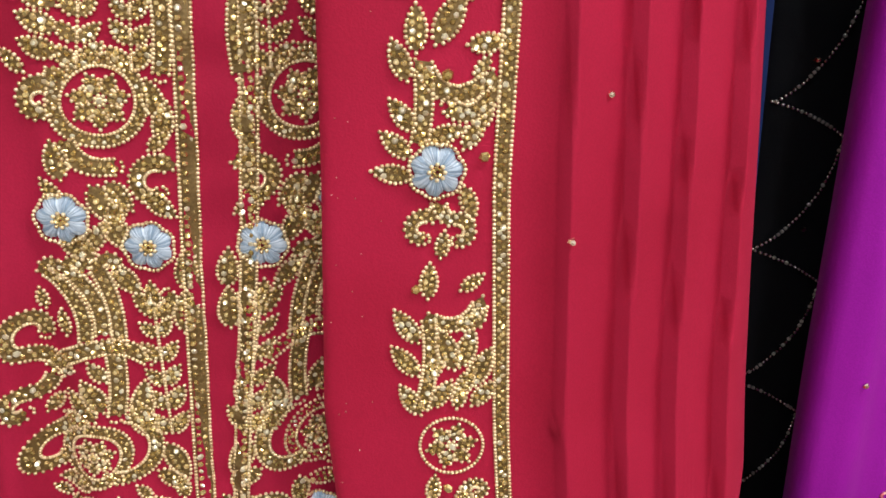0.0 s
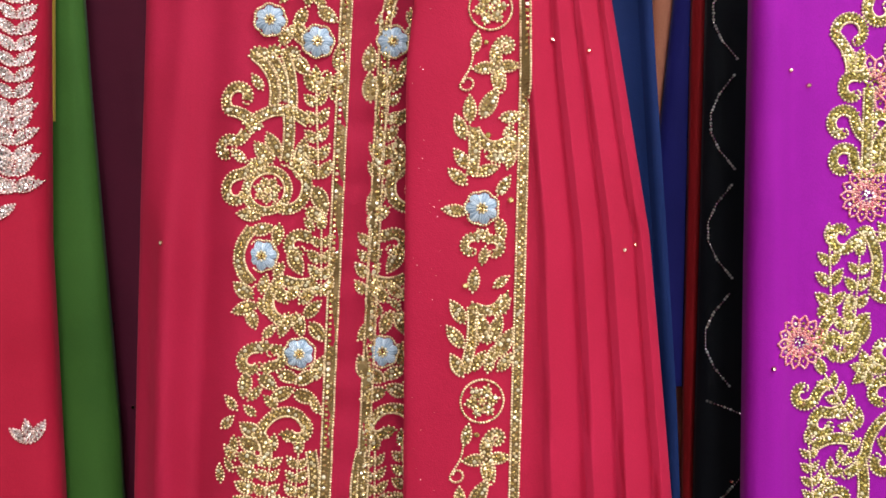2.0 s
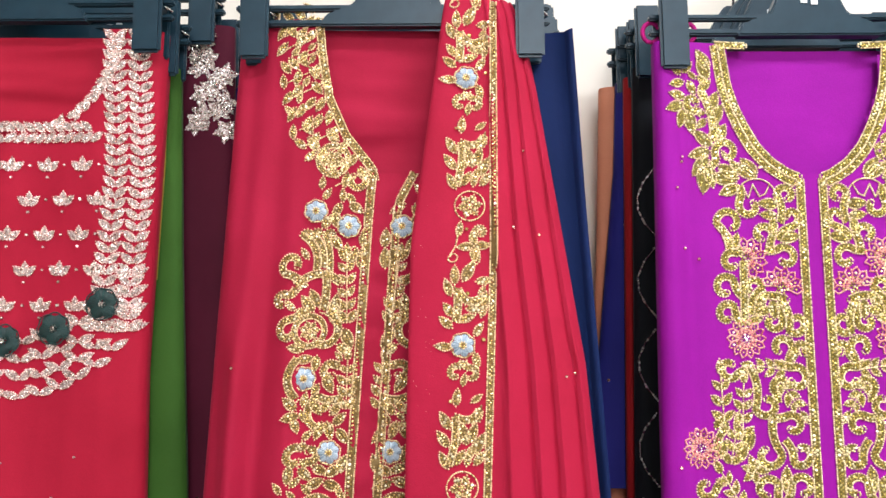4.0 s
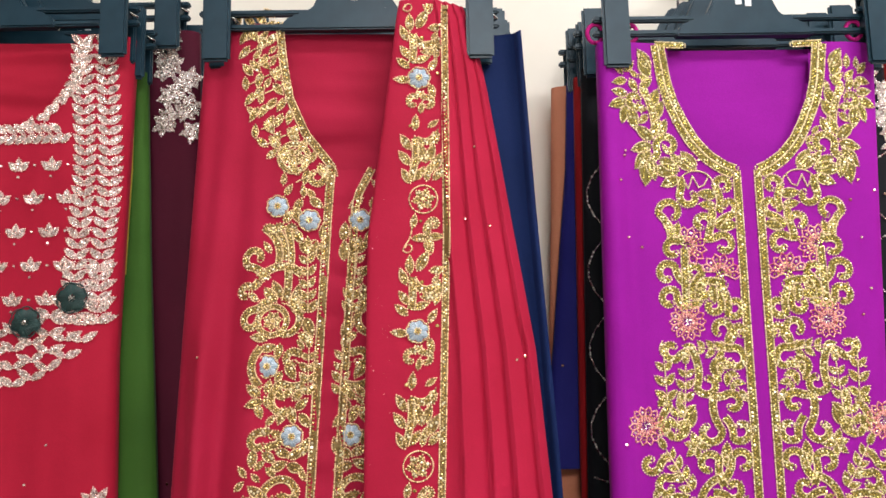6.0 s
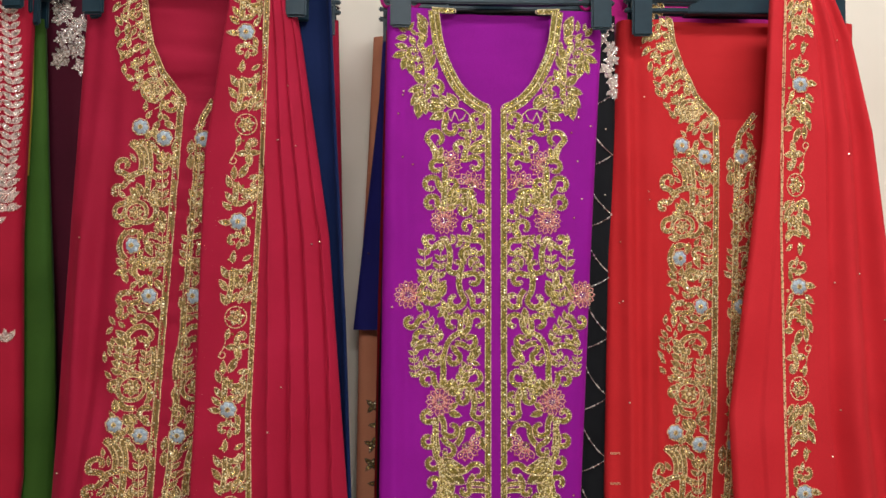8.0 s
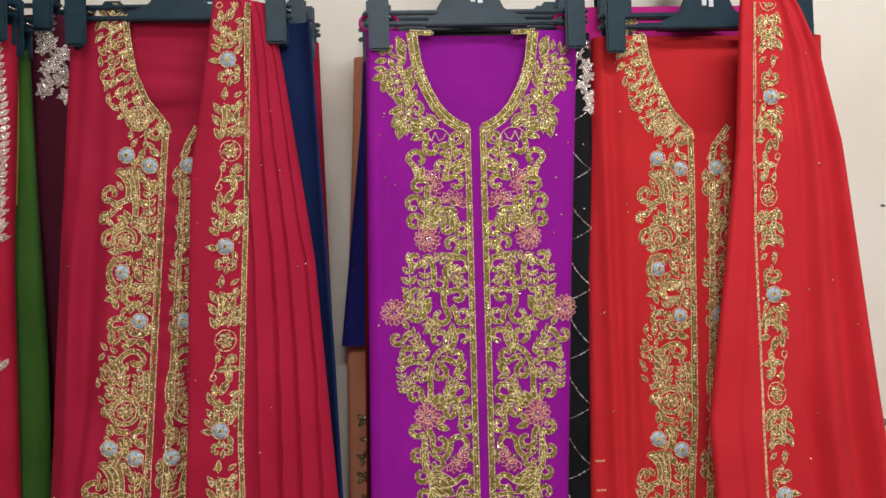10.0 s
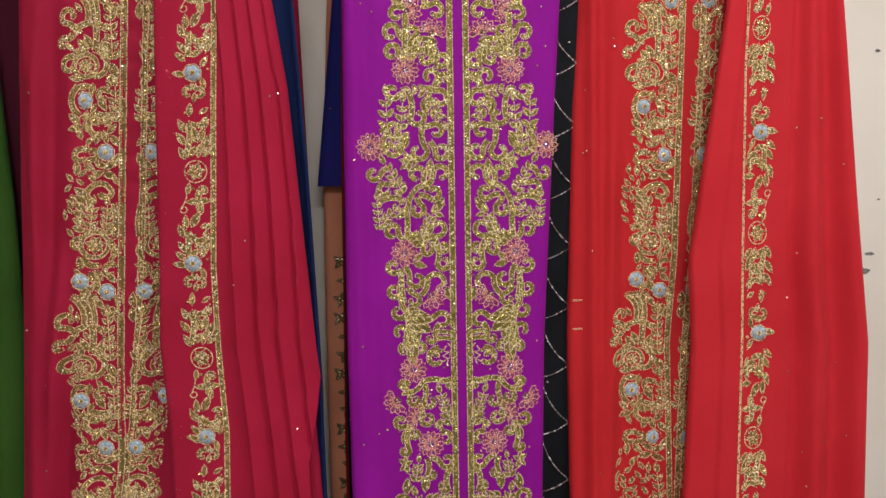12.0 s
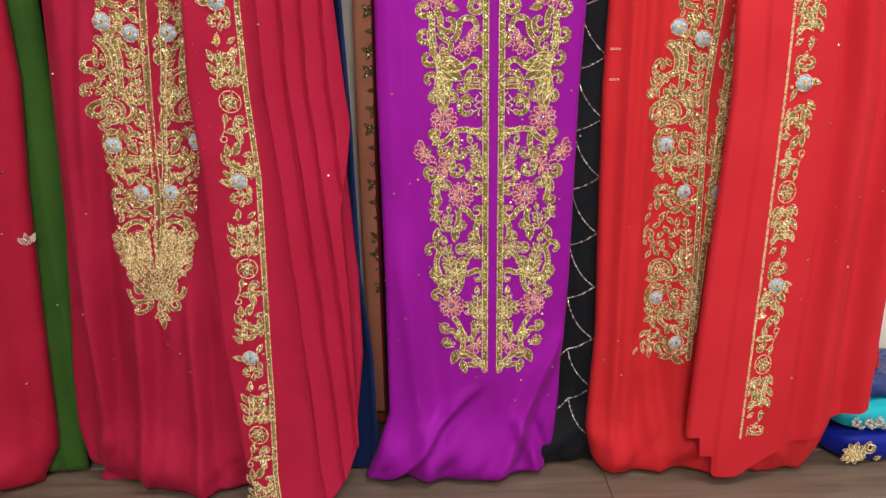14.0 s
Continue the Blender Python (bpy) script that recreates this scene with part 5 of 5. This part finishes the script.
# ---- rose-red gown with silver leaves ----
def silver_gown():
    g = thing("kaftan", -0.48, 0.0, 0.0, "rose-red crepe kaftan with silver leaf beadwork and dark roses", "dress", "front gowns")
    c = Cloth([(1.5, -0.66), (0.0, -0.70)], [(1.53, -0.292), (1.12, -0.304), (0.74, -0.298), (0.56, -0.318), (0.07, -0.350), (0.03, -0.37), (0.0, -0.39)],
              1.510, 0.012, 0.0, 0.03, drape_folds(31, 0.008, 0.0), 90, 200, 0.03, 31)
    half = along([(1.385, 0.0), (1.39, 0.03), (1.40, 0.06), (1.43, 0.09), (1.46, 0.105), (1.52, 0.115)])
    c.build("body", RED, g, cut=lambda x, z: z > 1.386 and abs(x + 0.47) < half(z))
    neck_panel(g, -0.61, -0.35, 1.36, 1.505, 0.012, RED, 33, "wrinkled back of the neckline")
    RS = [ROSE_SILVER, SILVER_STONE]
    for sg in (-1, 1):
        S = Stitch(lambda x, z: (-0.47 + sg * x, z))
        for k in range(2):
            for z in np.arange(1.16, 1.505, 0.0125):
                x = 0.125 + 0.028 * k + 0.004 * math.sin(z * 20)
                leaf(S, x, z, 0.018, 90 - 48, 0.008)
                leaf(S, x, z, 0.018, 90 + 48, 0.008)
        S.lay("leaf_braid", c.front, g, RS, "silver leaf braid")
        S = Stitch(lambda x, z: (-0.47 + sg * x, z))
        for z in np.arange(1.395, 1.50, 0.010):
            x = float(half(z))
            leaf(S, x + 0.004, z, 0.018, 20, 0.008)
            leaf(S, x + 0.014, z - 0.004, 0.018, 75, 0.008)
        for a in np.arange(0.0, 0.10, 0.011):
            leaf(S, a, 1.375, 0.017, 40, 0.008)
            leaf(S, a, 1.388, 0.017, 140, 0.008)
        for i in range(8):
            t = i / 7
            x, z = 0.150 * t ** 0.8, 1.085 + 0.075 * t ** 2.2
            for d in (0.0, 0.020, 0.040, 0.060):
                leaf(S, x, z + d, 0.020, 30 + random.uniform(-10, 10), 0.008)
                leaf(S, x, z + d, 0.019, 150 + random.uniform(-10, 10), 0.008)
        S.lay("leaf_yoke", c.front, g, RS, "silver leaf yoke")
        S = Stitch(lambda x, z: (-0.47 + sg * x, z))
        for j in range(5):
            for i in range(4):
                x, z = 0.010 + 0.040 * i + 0.020 * (j % 2), 1.342 - 0.040 * j
                if x < 0.115 and not (i == 3 and j > 3):
                    for d in (-50, 0, 50):
                        leaf(S, x, z, 0.0155, 90 + d, 0.008)
                    S.stone(x, z - 0.008, 0.0022)
                    S.stone(x + 0.020, z + 0.006, 0.0022)
        S.lay("bud_field", c.front, g, RS, "silver three-leaf buds")
    for x, z in ((-0.348, 1.189), (-0.401, 1.162), (-0.455, 1.149), (-0.592, 1.189), (-0.539, 1.162)):
        flower(x, z, lain(c.front, 0.003), g, [DARK_THREAD, SILVER_STONE], DARK_ROSE, 0.0175, "dark green thread rose")
    S = Stitch()
    for x, z in ((-0.316, 0.955), (-0.36, 0.62), (-0.325, 0.47), (-0.43, 0.83)):
        for d in (-40, 0, 40):
            leaf(S, x, z, 0.020, 100 + d, 0.008)
    scatter(S, 40, -0.66, -0.31, 0.05, 1.05, 35, lambda x, z: x < c.right(z) - 0.01)
    S.lay("scattered_buds", c.front, g, RS)["kind"] = "stuff"
    clip_hanger(-0.465, 0.0, 1.528, 0.316)


silver_gown()


# ---- gowns hanging behind ----
def back_gown(label, left, right, top, bottom, y, mat, seed, hanger=None, puddle=0.0, amp=0.006, dots=0, extra=None, thick=0.018, mats=SPARKLE, lean=0.0, curl=0.0):
    xs = (left[0][1] + right[0][1]) / 2
    g = thing("kaftan", xs, y, 0.0, label, "dress", "gowns behind")
    base = drape_folds(seed, amp, 0.0, 20)
    c = Cloth(left, right, top, bottom, y, thick, lambda u, a, b: base(u, a, b) + lean * max(0.0, (u - curl) / (1 - curl)), 56, 130, puddle, seed)
    c.build("body", mat, g)
    if dots:
        S = Stitch()
        scatter(S, dots, left[0][1] - 0.05, right[0][1] + 0.05, max(bottom, 0) + 0.04, top - 0.05, seed, lambda x, z: c.left(z) + 0.008 < x < c.right(z) - 0.006)
        S.lay("scattered_stones", c.front, g, mats)["kind"] = "stuff"
    if extra:
        extra(g, c)
    if hanger:
        clip_hanger(hanger[0], y, hanger[1], hanger[2])
    return g


def mustard_edge(g, c):
    e = Cloth([(1.5, -0.316), (1.2, -0.316)], [(1.5, -0.299), (1.35, -0.299), (1.2, -0.304)], 1.475, 1.22, c.y - 0.008, 0.006, drape_folds(43, 0.003), 12, 60)
    e.build("mustard_facing", YELLOW, g, "mustard yellow front facing")


back_gown("olive green crepe kaftan, pleated, hanging behind the rose-red one", [(1.5, -0.62), (0.0, -0.66)],
          [(1.5, -0.290), (1.25, -0.280), (0.95, -0.264), (0.85, -0.262), (0.55, -0.264), (0.27, -0.284), (0.03, -0.312)],
          1.48, 0.012, 0.042, GREEN, 41, (-0.45, 1.515, 0.30), 0.015, 0.009, 20, mustard_edge)


def crystal_shoulder(g, c):
    S = Stitch()
    rnd = random.Random(8)
    for k in range(15):
        x, z = -0.258 + rnd.uniform(-0.022, 0.018), 1.540 - 0.0092 * k
        for j in range(6):
            leaf(S, x, z, 0.016, j * 60 + rnd.uniform(0, 40), 0.009)
    S.lay("crystal_motif", c.front, g, SILVER, "silver crystal flower cluster")


back_gown("dark maroon crepe kaftan with silver crystal shoulder", [(1.5, -0.58), (0.0, -0.60)], [(1.55, -0.236), (1.0, -0.222), (0.5, -0.24), (0.0, -0.25)],
          1.55, 0.012, 0.082, MAROON, 44, (-0.42, 1.570, 0.30), 0.01, 0.006, 30, crystal_shoulder)
back_gown("dark indigo crepe kaftan at the back of the row", [(1.5, -0.56), (0.0, -0.58)], [(1.5, -0.222), (0.9, -0.204), (0.0, -0.22)], 1.50, 0.012, 0.125, INDIGO, 46, (-0.40, 1.525, 0.30), 0.0, 0.005, 14)

back_gown("navy blue crepe kaftan with small stones, behind the crimson one", [(1.5, -0.15), (0.0, -0.2)],
          [(1.53, 0.183), (1.3, 0.194), (0.98, 0.212), (0.7, 0.222), (0.4, 0.226), (0.24, 0.240), (0.0, 0.242)], 1.51, 0.006, 0.085, NAVY, 48, (0.0, 1.525, 0.31), 0.0, 0.007, 26, lean=-0.092, curl=0.86)
back_gown("crimson edged crepe kaftan at the back of the row", [(1.5, -0.14), (0.0, -0.2)], [(1.53, 0.184), (1.0, 0.198), (0.62, 0.212), (0.0, 0.212)], 1.51, 0.17, 0.122, CRIMSON, 50, (0.01, 1.525, 0.31), 0.0, 0.004)

# behind the purple gown


def net_lines(g, c):
    # silver thread in an uneven diamond net, with scallops at the edges
    for side in (-1, 1):
        S = Stitch()
        edge = c.left if side < 0 else c.right
        for z in np.arange(0.16, 1.40, 0.100):
            x = float(edge(z)) - side * 0.006
            if side < 0 and z > 1.0:
                row(S, bend((x + 0.016, z), (x + 0.016, z - 0.085), -0.24), 0.0030, 0.0015)
                continue
            row(S, bend((x, z), (x - side * 0.046, z - 0.022), 0.05), 0.0030, 0.0015)
            row(S, bend((x - side * 0.046, z - 0.022), (x, z - 0.1), -0.10 * side), 0.0030, 0.0015)
            row(S, bend((x - side * 0.046, z - 0.022), (x - side * 0.10, z - 0.070), 0.05), 0.0030, 0.0015)
        S.lay("silver_net", c.front, g, [SILVER_BEAD, SILVER_STONE], "silver thread net lines")
    S = Stitch()
    rnd = random.Random(9)
    for k in range(7):
        x, z = 0.640 + rnd.uniform(-0.012, 0.014), 1.475 - 0.018 * k
        for j in range(6):
            leaf(S, x, z, 0.014, j * 60 + rnd.uniform(0, 40), 0.007)
    S.lay("crystal_motif", c.front, g, SILVER, "silver crystal shoulder beads")


back_gown("black crepe kaftan with silver net lines, behind the purple one", [(1.5, 0.276), (1.2, 0.268), (0.9, 0.260), (0.6, 0.256), (0.1, 0.255), (0.0, 0.255)],
          [(1.5, 0.655), (1.1, 0.652), (0.8, 0.640), (0.37, 0.640), (0.1, 0.650), (0.0, 0.665)], 1.495, 0.010, 0.088, BLACK, 52, (0.455, 1.525, 0.33), 0.05, 0.005, 30, net_lines, mats=[SILVER_BEAD, SEQUIN], lean=-0.055)
back_gown("dark red crepe kaftan in the middle of the row", [(1.5, 0.270), (1.0, 0.257), (0.5, 0.250), (0.0, 0.25)], [(1.5, 0.60), (0.0, 0.60)], 1.49, 0.02, 0.112, DARK_RED, 54, (0.45, 1.525, 0.30), 0.0, 0.004)
back_gown("short indigo blue crepe tunic with stones at the hem", [(1.5, 0.264), (1.37, 0.257), (0.97, 0.214), (0.9, 0.208)], [(1.5, 0.58), (0.9, 0.60)], 1.49, 0.965, 0.132, INDIGO, 56, (0.44, 1.525, 0.30), 0.0, 0.005, 24)


def dark_trim(g, c):
    S = Stitch()
    for k in range(16):
        z = 0.32 + 0.034 * k
        x = 0.250 + 0.006 * math.sin(k * 1.9)
        for j in range(4):
            leaf(S, x, z, 0.015, 50 + j * 90 + 20 * (k % 3), 0.007)
    S.lay("dark_bead_trim", c.front, g, [DARK_THREAD, GOLD_STONE], "dark bead trim")


back_gown("peach crepe kaftan with dark bead trim, at the back", [(1.5, 0.246), (1.3, 0.238), (1.0, 0.222), (0.6, 0.218), (0.0, 0.22)], [(1.5, 0.56), (0.0, 0.58)], 1.49, 0.05, 0.154, PEACH, 58, (0.43, 1.525, 0.30), 0.0, 0.004, 10, dark_trim)
back_gown("rust brown crepe kaftan at the back of the row", [(0.93, 0.246), (0.5, 0.24), (0.0, 0.205)], [(0.93, 0.5), (0.0, 0.5)], 0.93, 0.012, 0.176, RUST, 60)

# behind the orange gown
back_gown("second orange-red crepe kaftan behind the orange one", [(1.5, 0.70), (0.0, 0.72)], [(1.5, 1.085), (1.3, 1.080), (0.7, 1.130), (0.4, 1.175), (0.16, 1.21), (0.0, 1.21)], 1.50, 0.13, 0.085, ORANGE, 62, (0.88, 1.525, 0.32), 0.0, 0.008)
back_gown("black crepe kaftan behind the orange one", [(1.5, 0.72), (0.0, 0.74)], [(1.5, 1.04), (0.7, 1.06), (0.0, 1.10)], 1.50, 0.010, 0.120, BLACK, 64, (0.88, 1.53, 0.30), 0.0, 0.006)

back_gown("magenta crepe kaftan hung higher behind the orange one", [(1.6, 0.66), (0.9, 0.70)], [(1.6, 1.03), (0.9, 1.05)], 1.575, 0.90, 0.150, MAGENTA, 66, (0.86, 1.60, 0.30), 0.0, 0.005)
for ax in (-0.45, -0.02, 0.455, 0.86):
    rail_arm(ax)


# ---- folded cloths beside the wall ----
def folded_cloth(x, y, z, w, d, h, mat, seed, label, trim=None):
    t = thing("folded_cloth", x, y, z, label, "cloth", "folded cloths")
    nu, nv = 34, 22
    verts, faces = [], []
    for j in range(nv + 1):
        a = math.tau * j / nv
        for i in range(nu + 1):
            px = (i / nu - 0.5) * w
            e = max(0.25, 1 - abs(2 * i / nu - 1) ** 7)
            ca, sa = math.cos(a), math.sin(a)
            py = math.copysign(abs(ca) ** 0.45, ca) * d / 2 * e
            pz = h / 2 + math.copysign(abs(sa) ** 0.6, sa) * h / 2 * e * (1 + 0.25 * soft_noise(px, a, seed, 14, 0.5))
            py += 0.008 * soft_noise(px, a, seed + 2, 20, 1.4)
            pz += 0.012 * soft_noise(px, py, seed + 4, 12, 12) * (1 if sa > 0 else 0)
            verts.append((px, py, max(0.0005, pz)))
    for j in range(nv):
        for i in range(nu):
            b = j * (nu + 1) + i
            faces.append((b, b + 1, b + nu + 2, b + nu + 1))
    ends = [[j * (nu + 1) for j in range(nv)][::-1], [j * (nu + 1) + nu for j in range(nv)]]
    child("cloth", mesh_of("cloth", verts, faces + ends, [mat]), t)
    if trim:
        S = Stitch()
        trim(S)
        S.lay("beaded_trim", lambda a, b: -d / 2 - 0.004, t, trim_mats[label], local=True)
    return t


BLUE_LABEL = "royal blue folded cloth with gold bead flower"
TURQ_LABEL = "turquoise folded cloth with silver trim"
trim_mats = {BLUE_LABEL: GOLD, TURQ_LABEL: SILVER}


def gold_spray(S):
    for k in range(9):
        leaf(S, -0.125, 0.030, 0.024, k * 40, 0.011)
    wheel(S, -0.125, 0.030, 0.012)
    for k in range(5):
        leaf(S, -0.150 + 0.016 * k, 0.016 + 0.004 * (k % 2), 0.014, 20 + 140 * (k % 2))
    scroll(S, -0.095, 0.040, 0.010, 90)


def silver_trim(S):
    for k in range(14):
        scroll(S, -0.13 + 0.022 * k, 0.030, 0.008, 90 + 180 * (k % 2), 1, 0.005)
        leaf(S, -0.125 + 0.022 * k, 0.016, 0.012, 30)


folded_cloth(1.255, 0.085, 0.0, 0.36, 0.17, 0.06, ROYAL, 71, BLUE_LABEL, gold_spray)
folded_cloth(1.265, 0.10, 0.056, 0.36, 0.17, 0.055, TURQUOISE, 73, TURQ_LABEL, silver_trim)
packet = folded_cloth(1.265, 0.12, 0.108, 0.32, 0.15, 0.045, FILM, 75, "shiny dark blue wrapped packet on folded cloth")

# ---- paint chips on the wall ----
rnd = random.Random(3)
for cx, cz, w, h in ((1.262, 0.815, 0.022, 0.008), (1.242, 0.782, 0.046, 0.012), (1.232, 0.752, 0.010, 0.020), (1.262, 1.20, 0.012, 0.006), (1.275, 0.92, 0.008, 0.004)):
    bm = bmesh.new()
    ring = [bm.verts.new((cx + w / 2 * math.cos(a) * rnd.uniform(0.5, 1.15), WALL_Y - 0.0012, cz + h / 2 * math.sin(a) * rnd.uniform(0.5, 1.2))) for a in np.linspace(0, math.tau, 15)[:-1]]
    f = bm.faces.new(ring)
    r = bmesh.ops.extrude_face_region(bm, geom=[f])
    bmesh.ops.translate(bm, vec=(0, 0.004, 0), verts=[v for v in r["geom"] if isinstance(v, bmesh.types.BMVert)])
    bmesh.ops.recalc_face_normals(bm, faces=bm.faces[:])
    part("paint_chip", bm, CHIPPED, bpy.data.objects["wall_north"], "chipped paint showing grey plaster", smooth=False)

# ---- assumed ceiling lamp housings, out of view ----
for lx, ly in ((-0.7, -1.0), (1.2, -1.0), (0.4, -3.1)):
    lamp = thing("assumed_ceiling_lamp", lx, ly, 2.74, "white rectangular ceiling lamp housing, assumed and out of view", "lamp", "ceiling lamps")
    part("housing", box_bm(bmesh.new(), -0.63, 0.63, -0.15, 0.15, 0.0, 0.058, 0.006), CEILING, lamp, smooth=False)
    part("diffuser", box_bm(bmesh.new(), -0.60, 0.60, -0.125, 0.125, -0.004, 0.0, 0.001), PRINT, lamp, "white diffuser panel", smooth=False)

# ---- floor planks ----
plank = mesh_of("plank", *(lambda b: (b[0], b[1]))((
    [(x, y, z) for z, e in ((-0.008, 0.0), (-0.0015, 0.0), (0.0, 0.0015)) for x, y in ((-0.6 + e, -0.075 + e), (0.6 - e, -0.075 + e), (0.6 - e, 0.075 - e), (-0.6 + e, 0.075 - e))],
    [(8, 9, 10, 11)] + [(r * 4 + k, r * 4 + (k + 1) % 4, r * 4 + 4 + (k + 1) % 4, r * 4 + 4 + k) for r in (0, 1) for k in range(4)])), [WOOD], smooth=False)
for j in range(12):
    for i in range(3):
        p = child("plank", plank, floor_ob)
        p.matrix_basis = pose(-1.55 + 1.201 * i + 0.41 * (j % 3), 0.13 - 0.151 * j, 0.0)
